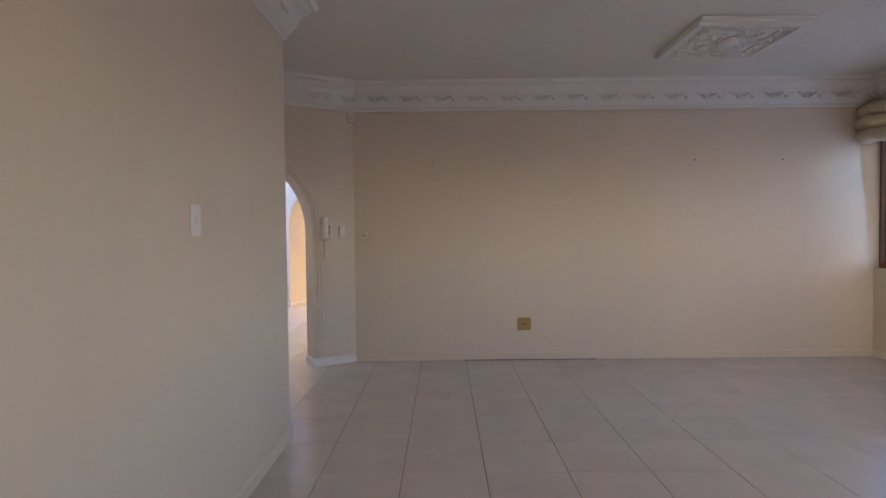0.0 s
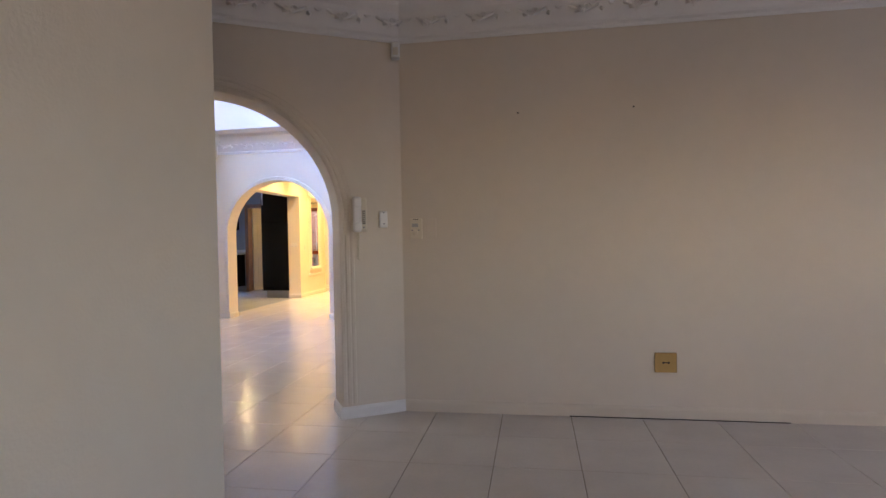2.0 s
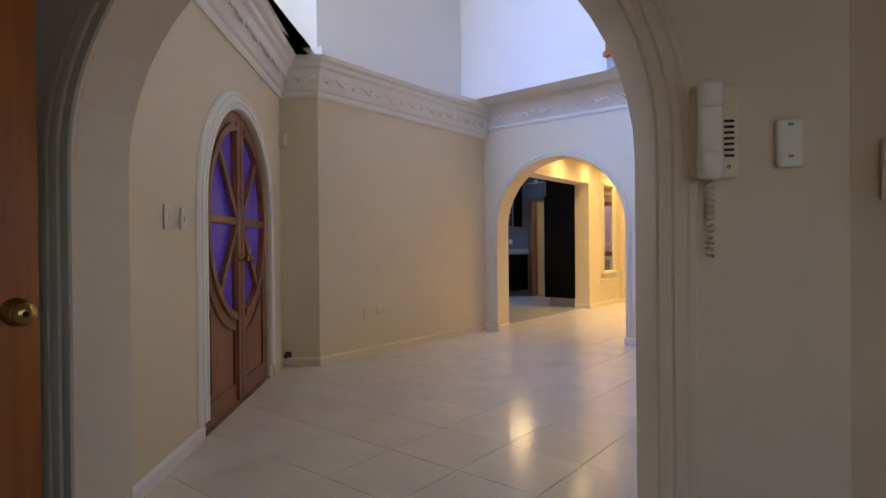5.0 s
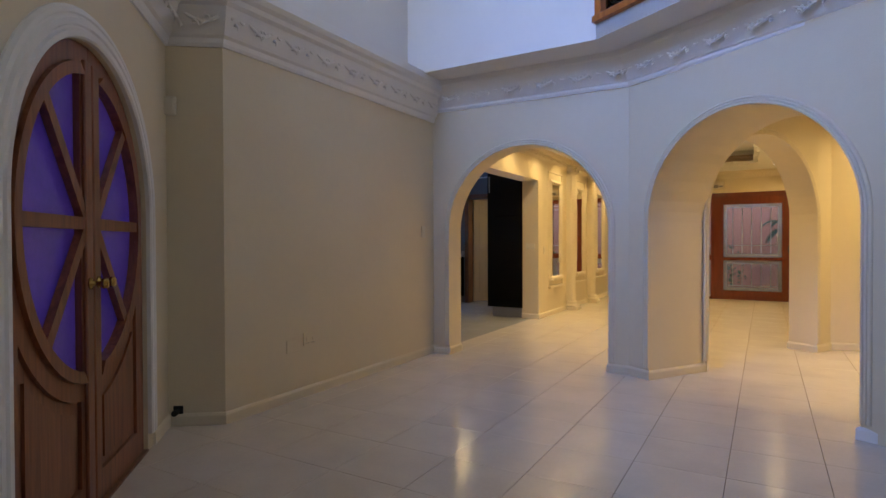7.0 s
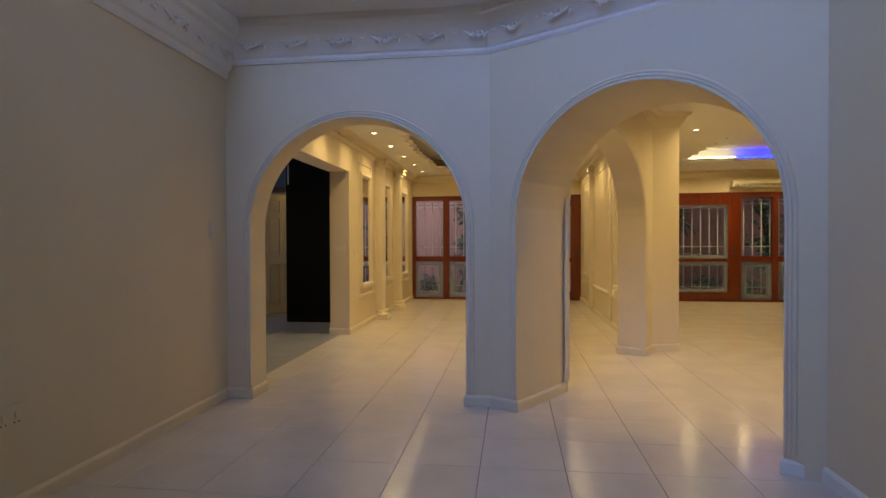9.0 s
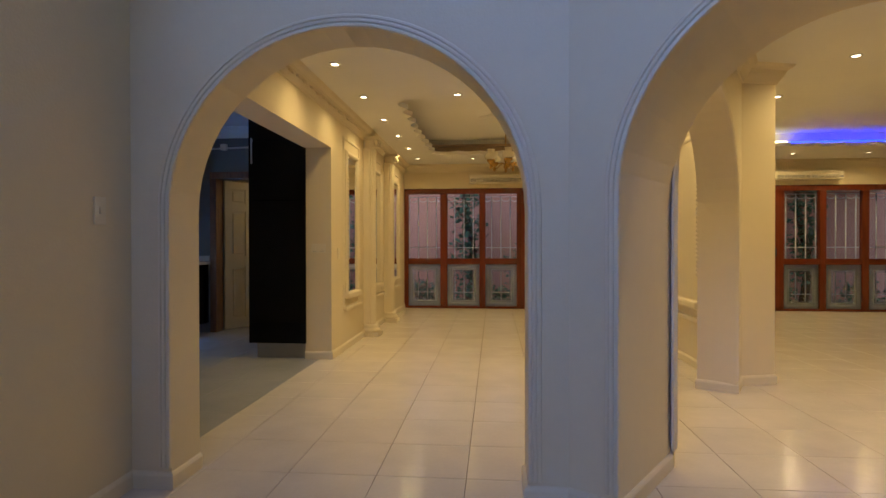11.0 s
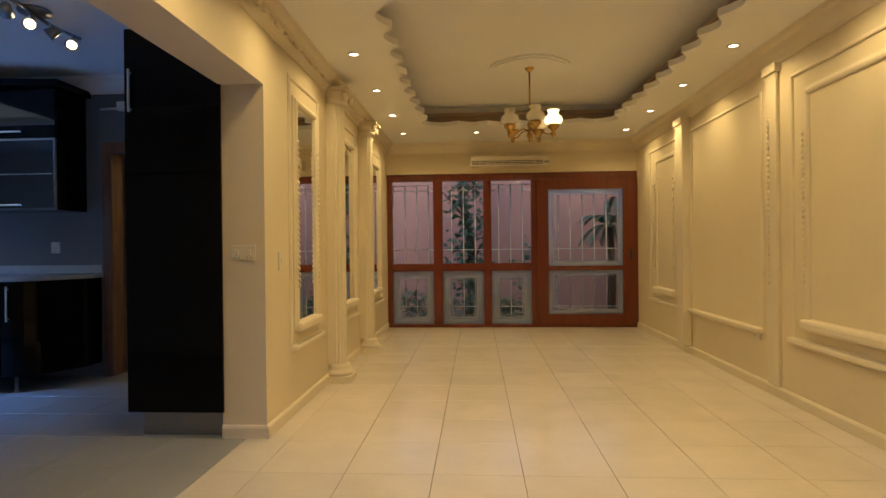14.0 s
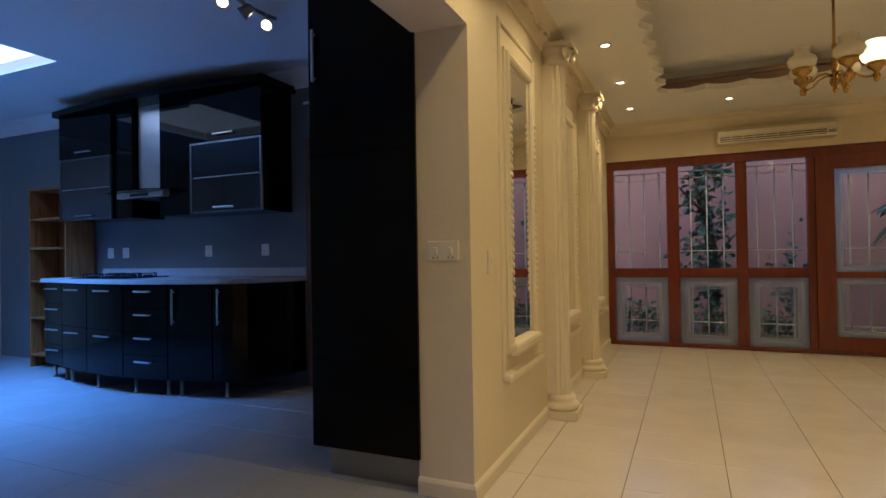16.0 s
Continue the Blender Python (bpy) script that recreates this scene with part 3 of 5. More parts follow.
SMALL = [(0, 2.46), (0.012, 2.46), (0.02, 2.48), (0.05, 2.52), (0.07, 2.56), (0.10, 2.575), (0.12, 2.598), (0, 2.598)]
SCROLL = scroll_mesh("scroll", TRIM)
c1 = run("cornice_lounge", [(-0.955, -2.5), (-0.955, 3.80), (-2.75, 3.80), (-2.75, 4.76), LC, (4.42, 5.92), (4.42, -2.5)], COVE, TRIM, "white plaster cornice with leaf scrolls", side=-1)
for a, b in (((-0.955, 0.2), (-0.955, 3.64)), (AEND, LC), (LC, (4.42, 5.92)), ((4.42, 5.92), (4.42, 3.0))):
    frieze(c1, a, b, 0.075, 2.655, -1, 26, SCROLL)
c2 = run("cornice_foyer", [DOOR0, DOOR1, CORNER, (-4.92, 10.27)], LEDGE, TRIM, "deep white plaster cornice ledge with leaf scrolls", side=-1)
for a, b in ((DOOR0, DOOR1), (DOOR1, CORNER), (CORNER, (-4.92, 10.2))):
    frieze(c2, a, b, 0.083, 2.635, -1, 20, SCROLL)
c3 = run("cornice_arches", [A0, FOLD, (-1.17, 9.183)], ARCHCORN, TRIM, "white plaster cornice with leaf scrolls over the arches", side=-1)
for a, b in ((A0, FOLD), (FOLD, (-1.2, 9.2))):
    frieze(c3, a, b, 0.075, 2.70, -1, 30, SCROLL)
c4 = run("cornice_dining", [(-4.83, 10.65), (-4.83, 17.84), (-1.33, 17.84), (-1.33, 12.85)], SMALL, CREAM_TRIM, "cream plaster cornice with leaf scrolls", side=-1)
CSCROLL = scroll_mesh("scroll", CREAM_TRIM, 0.34, 0.10)
frieze(c4, (-4.83, 10.7), (-4.83, 17.8), 0.045, 2.525, -1, 38, CSCROLL)
run("cornice_living", [(-1.595, 12.36), (-1.34, 12.24), (-1.20, 12.50), (-0.90, 12.58), (-0.90, 17.84), (4.6, 17.84), (4.6, 9.75)], SMALL, CREAM_TRIM, "cream plaster cornice", side=-1)
run("cornice_kitchen", [(-5.1, 14.85), (-11.4, 14.85), (-11.4, 10.62)], [(a, b + 0.1) for a, b in SMALL], TRIM, "white plaster cornice", side=1)

SKIRT = [(0, 0.001), (0.016, 0.001), (0.016, 0.062), (0.010, 0.074), (0.004, 0.080), (0, 0.080)]
m1, _ = along(LC, AEND)
md, _ = along(DOOR0, DOOR1)
ma, _ = along(A0, FOLD)
mb, _ = along(FOLD, B1)
mc, _ = along(C0, C1)
P2 = lambda m, s, y=0: tuple((m @ Vector((s, y, 0)))[:2])
skirts = [
    ([(-0.955, -2.5), (-0.955, 3.80), (-2.4, 3.80)], LOUNGE_PAINT),
    ([P2(m1, 0.44, -0.22), P2(m1, 0.44), LC], TRIM),
    ([LC, (4.42, 5.92), (4.42, -2.5)], LOUNGE_PAINT),
    ([(-2.75, 4.0), (-2.75, 4.755), P2(m1, 2.0), P2(m1, 2.0, -0.22)], TRIM),
    ([DOOR0, P2(md, 1.53)], TRIM), ([P2(md, 3.16), DOOR1, CORNER, A0, P2(ma, 0.20), P2(ma, 0.20, 0.25)], CREAM_TRIM),
    ([P2(ma, 1.865, 0.25), P2(ma, 1.865), FOLD, P2(mb, 0.227), P2(mb, 0.227, 0.71)], CREAM_TRIM),
    ([P2(mb, 1.85, 0.71), P2(mb, 1.85), (-1.17, 9.183), (-1.17, 5.95)], TRIM),
    ([(-5.1, 13.25), (-4.83, 13.25), (-4.83, 17.84)], CREAM_TRIM),
    ([(-1.33, 17.84), (-1.33, 13.0), (-1.59, 12.37), (-1.34, 12.24), (-1.20, 12.50), (-0.90, 12.58), (-0.90, 17.84), (0.33, 17.84)], CREAM_TRIM),
]
for pts, mat in skirts:
    run("baseboard", pts, SKIRT, mat, "low painted skirting along the wall", side=-1)
# thin black strip before the skirting draws the shade of the gap below it
tagged(part("skirting_gap_shade", block(0.25, 1.59, 5.9005, 5.9035, 0.0005, 0.006), DARK, None, "thin black strip for the shade in the gap under the lounge skirting"), kind="structure")


# ---- things ----
def plate(bm, outer, holes, y0, y1):
    """A flat board in (x, z) with holes right through it, from y0 to y1."""
    faces = []
    for y in (y0, y1):
        edges, loops = [], []
        for pts in (outer, *holes):
            vs = [bm.verts.new((x, y, z)) for x, z in pts]
            edges += [bm.edges.new((vs[i], vs[(i + 1) % len(vs)])) for i in range(len(vs))]
            loops.append(vs)
        bmesh.ops.triangle_fill(bm, use_beauty=True, edges=edges)
        faces.append(loops)
    for a, b in zip(*faces):
        for i in range(len(a)):
            j = (i + 1) % len(a)
            bm.faces.new((a[i], a[j], b[j], b[i]))
    return bm


def rect(x0, x1, z0, z1):
    return [(x0, z0), (x1, z0), (x1, z1), (x0, z1)]


def frame_strip(bm, x0, x1, z0, z1, y, prof):
    """A mitred picture-frame moulding round a rectangle in (x, z), standing out to -y; profile (outwards, height)."""
    c = [(x0, z0), (x1, z0), (x1, z1), (x0, z1)]
    d = [(-1, -1), (1, -1), (1, 1), (-1, 1)]
    rings = [[bm.verts.new((cx + u * dx, y - v, cz + u * dz)) for u, v in prof] for (cx, cz), (dx, dz) in zip(c, d)]
    for i in range(4):
        a, b = rings[i], rings[(i + 1) % 4]
        for k in range(len(prof)):
            j = (k + 1) % len(prof)
            bm.faces.new((a[k], a[j], b[j], b[k]))
    return bm


BEAD = [(0, 0), (0, 0.010), (0.006, 0.018), (0.016, 0.022), (0.026, 0.018), (0.032, 0.010), (0.040, 0.008), (0.040, 0)]


def rod(parent, name, p, q, r, mat, n=8, label=""):
    return part(name, tube(bmesh.new(), [p, q], r, n), mat, parent, label, True)


# the wall's own axes as a thing's pose: x along the wall, -y out of it towards the room
def on_wall(x, y, z, facing):
    """A pose on a wall: facing is the heading, in degrees, towards which the thing looks; its -y points there."""
    return pose(x, y, z, 0, 0, facing + 90)


def switch_plate(m, w, h, rockers, label, mat=None, slots=False, group=""):
    ob = empty("socket_plate" if slots else "light_switch", m, label=label, category="socket" if slots else "switch", group=group)
    part("plate", block(-w / 2, w / 2, -0.010, 0, -h / 2, h / 2, 0.003), mat or SWITCH, ob)
    for k in range(rockers):
        cx = (k - (rockers - 1) / 2) * w / rockers
        part("rocker", block(cx - 0.010, cx + 0.010, -0.016, -0.009, -0.016, 0.016, 0.003), mat or SWITCH, ob)
        if slots:
            for dx, dz in ((0, -0.020 + 0.006), (-0.011, -0.036 + 0.006), (0.011, -0.036 + 0.006)):
                part("hole", lathe(bmesh.new(), [(0.0035, 0), (0.0035, 0.003)], 8), DARK, ob).matrix_local = pose(cx + dx, -0.0125, dz, -90)
    return ob


# ---- lounge ----
switch_plate(on_wall(-0.955, 2.49, 1.366, 0), 0.088, 0.128, 1, "plain white light switch plate on the wall", PLASTIC)
W1DIR = math.degrees(math.atan2(-0.851, 0.525))  # towards the lounge from the slanting arch wall


def at_arch1(s, z):
    p = m1 @ Vector((s, 0, z))
    return on_wall(p.x, p.y, p.z, math.degrees(math.atan2(-0.8511, 0.5248)))


phone = empty("intercom_handset", at_arch1(0.303, 1.36), label="white wall intercom telephone with a hanging cord", category="intercom")
part("base_plate", block(-0.058, 0.050, -0.032, 0, -0.112, 0.112, 0.012), SWITCH, phone)
hs = bmesh.new()
box(hs, -0.052, 0.004, -0.062, -0.036, -0.10, 0.10, 0.012)
box(hs, -0.054, 0.006, -0.070, -0.031, 0.045, 0.118, 0.018)
box(hs, -0.054, 0.006, -0.070, -0.031, -0.118, -0.045, 0.018)
part("handset", hs, PLASTIC, phone, "white rounded receiver", True)
for k in range(7):
    part("grille_slot", block(0.014, 0.036, -0.0345, -0.0315, -0.062 + k * 0.0135, -0.056 + k * 0.0135), DARK, phone)
part("call_button", lathe(bmesh.new(), [(0.005, 0), (0.005, 0.003), (0.002, 0.004)], 10), GREYLINE, phone).matrix_local = pose(0.024, -0.0315, -0.085, 90)
cord = [(-0.014 + 0.009 * math.sin(k * 1.1), -0.020 + 0.009 * math.cos(k * 1.1), -0.115 - 0.0026 * k) for k in range(72)]
part("coiled_cord", tube(bmesh.new(), cord, 0.0035, 5), SWITCH, phone, smooth=True)
bell = empty("bell_push", at_arch1(0.137, 1.328), label="small white bell push beside the intercom", category="bell push")
part("plate", block(-0.029, 0.029, -0.020, 0, -0.056, 0.056, 0.008), PLASTIC, bell)
for z in (-0.030, 0.044):
    part("button", block(-0.006, 0.006, -0.022, -0.019, z - 0.003, z + 0.003), GREYLINE, bell)
key = empty("alarm_keypad", on_wall(-0.76, 5.92, 1.26, -90), label="small white thermostat keypad with a grey display and dial", category="keypad")
part("case", block(-0.043, 0.043, -0.026, 0, -0.070, 0.070, 0.006), SWITCH, key)
part("display", block(-0.026, 0.018, -0.028, -0.025, 0.012, 0.036), GREYPALE, key, "grey display")
part("slot", block(-0.018, 0.020, -0.0275, -0.025, 0.062, 0.065), DARK, key)
part("dial", lathe(bmesh.new(), [(0.019, 0), (0.019, 0.006), (0.015, 0.009), (0.0001, 0.009)], 20), SWITCH, key, smooth=True).matrix_local = pose(-0.004, -0.026, -0.024, 90)
for dx in (-0.024, 0.022):
    part("key", block(dx - 0.005, dx + 0.005, -0.029, -0.025, -0.012, -0.006), GREYLINE, key)
pad = tagged(part("blanking_plate", block(-0.034, 0.034, -0.008, 0, -0.067, 0.067, 0.003), LOUNGE_PAINT), label="blank off-white plate beside the keypad", category="plate")
pad.matrix_world = on_wall(-0.655, 5.92, 1.26, -90)
pir = empty("motion_detector_box", pose(-0.875, 5.885, 2.47, 0, 0, 15), label="small white alarm sensor high in the wall corner", category="sensor")
part("body", block(-0.03, 0.03, -0.04, 0.03, -0.055, 0.055, 0.012), PLASTIC, pir)
part("lens", block(-0.018, 0.018, -0.047, -0.038, -0.035, 0.015, 0.006), SWITCH, pir)
sock = empty("brass_socket", on_wall(0.86, 5.92, 0.365, -90), label="square dull brass wall socket low on the wall", category="socket")
part("plate", block(-0.068, 0.068, -0.010, 0, -0.064, 0.064, 0.003), BRASSPLATE, sock)
for dx in (-0.016, 0.016):
    part("socket_hole", lathe(bmesh.new(), [(0.007, 0), (0.007, 0.004)], 10), DARK, sock).matrix_local = pose(dx, -0.0095, 0, 90)
part("slot_bar", block(-0.022, 0.022, -0.0115, -0.0095, -0.003, 0.003), DARK, sock)
for x, z in ((-0.055, 2.012), (0.68, 2.012), (2.594, 2.012), (3.48, 2.012)):
    nail = tagged(part("picture_nail", lathe(bmesh.new(), [(0.0025, 0), (0.0025, 0.018), (0.006, 0.019), (0.005, 0.022)], 10), DARK), label="small dark picture nail in the bare wall", category="nail", group="picture nails")
    nail.matrix_world = pose(x, 5.92, z, 90)

med = empty("ceiling_medallion", pose(2.26, 4.62, 2.80), label="rectangular white plaster ceiling medallion with leaf relief", category="ceiling ornament")
part("backing", block(-0.40, 0.40, -0.44, 0.44, -0.03, -0.001, 0.008), TRIM, med)
ring = bmesh.new()
for h0, w, t in ((0.40, 0.05, 0.055), (0.29, 0.03, 0.045)):
    for q in ((-h0, h0, -h0, -h0 + w), (-h0, h0, h0 - w, h0), (-h0, -h0 + w, -h0 + w, h0 - w), (h0 - w, h0, -h0 + w, h0 - w)):
        box(ring, *q, -t, -0.02, 0.006)
part("border", ring, TRIM, med)
for a in range(4):
    for u in (-0.19, 0.0, 0.19):
        share("scroll", SCROLL, med, pose(0, 0, 0, 0, 0, a * 90) @ Matrix.Translation((u, -0.32, -0.03)) @ pose(0, 0, 0, 90))
for a in range(8):
    share("scroll", SCROLL, med, pose(0, 0, 0, 0, 0, a * 45) @ Matrix.Translation((0.12, 0, -0.03)) @ pose(0, 0, 0, 90) @ Matrix.Scale(0.8, 4))
part("boss", lathe(bmesh.new(), [(0.09, 0), (0.085, -0.03), (0.05, -0.055), (0.0001, -0.06)], 20, (0, 0, -0.02)), TRIM, med, smooth=True)

# lounge window with blind and curtain
win = empty("window_lounge", label="dark wooden window beside the corner of the lounge", kind="structure")
for q in ((5.898, 5.92), (4.55, 4.61), (3.2, 3.26), (1.84, 1.90)):
    part("window_frame", block(4.47, 4.56, q[0], q[1], 0.90, 2.26, 0.006), FRAMEWOOD, win)
for q in ((0.90, 0.97), (2.19, 2.26)):
    part("window_frame", block(4.475, 4.555, 1.85, 5.91, q[0], q[1], 0.006), FRAMEWOOD, win)
part("pane", block(4.508, 4.512, 1.88, 5.905, 0.95, 2.21), CLEAR, win).visible_shadow = False
blind = empty("ruched_blind", label="cream ruched fabric blind gathered at the window top", category="blind")
for k in range(3):
    roll = bmesh.new()
    rows = []
    for i in range(33):
        y = 5.86 - i * 0.13
        sag = 0.018 * math.sin(i * 1.9) + 0.01 * math.sin(i * 0.7)
        rows.append([roll.verts.new((4.40 - 0.05 * k * 0.15 + (0.115 + 0.02 * (k == 1)) * math.cos(a) * 1.0 - 0.10, y, 2.46 - 0.125 * k + sag + 0.075 * math.sin(a))) for a in [2 * math.pi * j / 12 for j in range(12)]])
    for a, b in zip(rows, rows[1:]):
        for j in range(12):
            roll.faces.new((a[j], a[(j + 1) % 12], b[(j + 1) % 12], b[j]))
    roll.faces.new(rows[0])
    roll.faces.new(rows[-1][::-1])
    part("fabric_fold", roll, FABRIC, blind, smooth=True)
curtain = bmesh.new()
cols = [(4.36 + 0.030 * math.sin(i * 1.3), 5.60 - i * 0.028) for i in range(16)]
rows = [[curtain.verts.new((x + 0.02 * math.sin(z * 1.7), y + 0.02 * math.sin(z), z)) for x, y in cols] for z in (0.02, 0.5, 1.0, 1.5, 2.0, 2.4)]
for a, b in zip(rows, rows[1:]):
    for i in range(15):
        curtain.faces.new((a[i], a[i + 1], b[i + 1], b[i]))
bmesh.ops.solidify(curtain, geom=curtain.faces[:], thickness=0.006)
tagged(part("curtain", curtain, FABRIC, smooth=True), label="cream curtain hanging to the floor beside the window", category="curtain")

# glazed door that stands open before the arch
leaf_m = pose(-2.345, 3.86, 0, 0, 0, 90)
door = empty("door_lounge", leaf_m, label="orange-brown wooden door with rippled glass panes, standing open", kind="structure")
C, R = 0.43, 0.317
holes = []
for r in range(3):
    z0 = 0.845 + r * 0.25
    for a, b in ((C - R, C - 0.141), (C - 0.104, C + 0.104), (C + 0.141, C + R)):
        holes.append(rect(a, b, z0, z0 + 0.215))
for a0, a1 in ((4, 38), (46, 87), (93, 134), (142, 176)):
    inner = [(C + 0.16 * math.cos(radians(a)), 1.60 + 0.16 * math.sin(radians(a))) for a in np.linspace(a0, a1, 7)]
    outer = [(C + R * math.cos(radians(a)), 1.60 + R * math.sin(radians(a))) for a in np.linspace(a1 - 1.5, a0 + 1.5, 9)]
    holes.append(inner + outer)
part("leaf", plate(bmesh.new(), rect(0, 0.86, 0.01, 2.0), holes + [rect(0.13, 0.405, 0.14, 0.66), rect(0.455, 0.73, 0.14, 0.66)], -0.02, 0.02), ORANGEWOOD, door)
for h in holes:
    part("pane", prism(bmesh.new(), h, -0.003, 0.003), TEXTURED, door, "rippled obscure glass pane with the backlight put into its colour")
for a, b in ((0.13, 0.405), (0.455, 0.73)):
    pn = bmesh.new()
    box(pn, a, b, -0.008, 0.008, 0.14, 0.66)
    box(pn, a + 0.045, b - 0.045, -0.016, 0.016, 0.185, 0.615, 0.008)
    part("panel", pn, ORANGEWOOD, door, "raised wooden panel")
for s in (-1, 1):
    knob = part("door_knob", lathe(bmesh.new(), [(0.032, 0), (0.032, 0.006), (0.014, 0.010), (0.012, 0.035), (0.024, 0.045), (0.028, 0.058), (0.022, 0.072), (0.010, 0.076)], 18), BRASS, door, "polished brass knob", True)
    knob.matrix_local = pose(0.815, s * 0.02, 0.955, -90 * s)
    cyl = part("lock_cylinder", lathe(bmesh.new(), [(0.007, 0), (0.007, 0.003)], 10), DARK, knob)
    cyl.matrix_local = pose(0, 0, 0.075)

# ---- foyer ----
fd = empty("door_front", md, label="brown wooden double front door with violet oval glazing", kind="structure")
S0, S1, SPR, APX = ARCHD
MID = (S0 + S1) / 2


def ell(cx, cz, rx, rz, a0, a1, n):
    return [(cx + rx * math.cos(radians(a)), cz + rz * math.sin(radians(a))) for a in np.linspace(a0, a1, n)]


for side in (-1, 1):
    edge = MID + side * 0.003
    half = [(edge, 0.012), (MID + side * 0.725, 0.012), (MID + side * 0.725, SPR)]
    half += [(MID + side * 0.725 * math.cos(radians(a)), SPR + 0.71 * math.sin(radians(a))) for a in range(6, 90, 6)] + [(edge, SPR + 0.71)]
    gz, rx, rz = 1.28, 0.61, 0.64
    glass_loop = [(MID + side * max(0.075, rx * math.cos(radians(a))), gz + rz * math.sin(radians(a))) for a in range(-81, 82, 6)]
    under = lambda dx, dr: gz - (rz + dr) * math.sqrt(max(0.0, 1 - (dx / (rx + dr)) ** 2))
    low = [(MID + side * 0.11, 0.15), (MID + side * 0.61, 0.15)] + [(MID + side * dx, under(dx, 0.125)) for dx in np.linspace(0.61, 0.11, 12)]
    leaf = part("leaf", plate(bmesh.new(), half, [glass_loop, low], 0.02, 0.065), DOORWOOD, fd)
    part("pane", prism(bmesh.new(), glass_loop, 0.046, 0.050), VIOLET, leaf, "violet glass pane with a faint added glow")
    part("lower_panel", prism(bmesh.new(), low, 0.036, 0.050), DOORWOOD, leaf)
    raised = [(MID + side * 0.155, 0.195), (MID + side * 0.565, 0.195)] + [(MID + side * dx, under(dx, 0.175)) for dx in np.linspace(0.565, 0.155, 12)]
    part("raised_panel", prism(bmesh.new(), raised, 0.024, 0.037), DOORWOOD, leaf)
    band = [(MID + side * max(0.075, (rx + 0.05) * math.cos(radians(a))), gz + (rz + 0.05) * math.sin(radians(a))) for a in range(-83, 84, 6)]
    ring = [(u, v) for u, v in band] + [(MID + side * max(0.0752, rx * math.cos(radians(a))), gz + rz * math.sin(radians(a))) for a in range(83, -84, -6)]
    part("oval_rim", prism(bmesh.new(), ring, 0.002, 0.021), DOORWOOD, leaf, "carved rim round the oval glazing")
    part("stile", block(*sorted((MID + side * 0.006, MID + side * 0.078)), 0.004, 0.021, 0.03, gz + rz + 0.06, 0.006), DOORWOOD, leaf, "raised meeting stile")
    for a in (47, 0, -47):
        q = (MID + side * rx * math.cos(radians(a)), gz + rz * math.sin(radians(a)))
        o = Vector((q[1] - gz, MID + side * 0.04 - q[0])).normalized() * 0.026
        c0 = (MID + side * 0.04, gz)
        bar = [(c0[0] + o.x, c0[1] + o.y), (q[0] + o.x, q[1] + o.y), (q[0] - o.x, q[1] - o.y), (c0[0] - o.x, c0[1] - o.y)]
        part("spoke", prism(bmesh.new(), bar, 0.010, 0.040), DOORWOOD, leaf)
    kn = part("lever_knob", lathe(bmesh.new(), [(0.026, 0), (0.026, 0.006), (0.010, 0.012), (0.010, 0.04), (0.024, 0.05), (0.022, 0.068), (0.008, 0.072)], 14), BRASS, leaf, "brass knob", True)
    kn.matrix_local = pose(MID + side * 0.045, 0.004, 1.02, 90)
part("threshold", block(S0, S1, -0.005, 0.10, 0.0, 0.014, 0.003), FRAMEWOOD, fd)
tagged(part("wall_outside_front_door", block(S0 - 0.4, S1 + 0.4, 0.9, 1.0, 0, 2.6), PINK), kind="structure").matrix_world = md
for q in ((S0 - 0.4, S0 - 0.3), (S1 + 0.3, S1 + 0.4)):
    tagged(part("wall_porch_side", block(q[0], q[1], 0.25, 0.9, 0, 2.6), PINK), kind="structure").matrix_world = md
FDIR = math.degrees(math.atan2(0.675, 0.738))  # from the front door wall into the foyer


def at_door(s, z):
    p = md @ Vector((s, 0, z))
    return on_wall(p.x, p.y, p.z, FDIR)


switch_plate(at_door(1.10, 1.25), 0.10, 0.125, 1, "cream light switch plate by the front door")
switch_plate(at_door(1.29, 1.25), 0.085, 0.115, 1, "cream light switch plate by the front door")
ret_dir = math.degrees(math.atan2(-0.81, 0.587))
siren = empty("alarm_siren_box", on_wall(-5.165, 7.378, 2.08, ret_dir), label="small cream alarm box high on the wall", category="alarm box")
part("case", block(-0.04, 0.04, -0.04, 0, -0.06, 0.06, 0.008), SWITCH, siren)
part("cover", block(-0.03, 0.03, -0.047, -0.038, -0.045, 0.045, 0.006), SWITCH, siren)
stop = empty("door_stop", on_wall(-5.14, 7.395, 0.10, ret_dir), label="dark rubber door stop low on the wall", category="door stop")
part("stem", lathe(bmesh.new(), [(0.010, 0), (0.010, 0.05), (0.020, 0.05), (0.020, 0.075)], 12), DARK, stop).matrix_local = pose(0, 0, 0, 90)
part("base", block(-0.03, 0.03, -0.006, 0, -0.03, 0.03), DARK, stop)
switch_plate(on_wall(-4.905, 8.355, 0.445, 0), 0.13, 0.10, 2, "cream double socket plate low on the foyer wall", PAINT, True)
tagged(part("blanking_plate", block(-0.065, 0.065, -0.009, 0, -0.05, 0.05, 0.003), PAINT), label="blank cream plate low on the foyer wall", category="plate").matrix_world = on_wall(-4.905, 8.18, 0.415, 0)
switch_plate(on_wall(-4.915, 10.05, 1.30, 0), 0.07, 0.12, 1, "cream light switch near the arch")
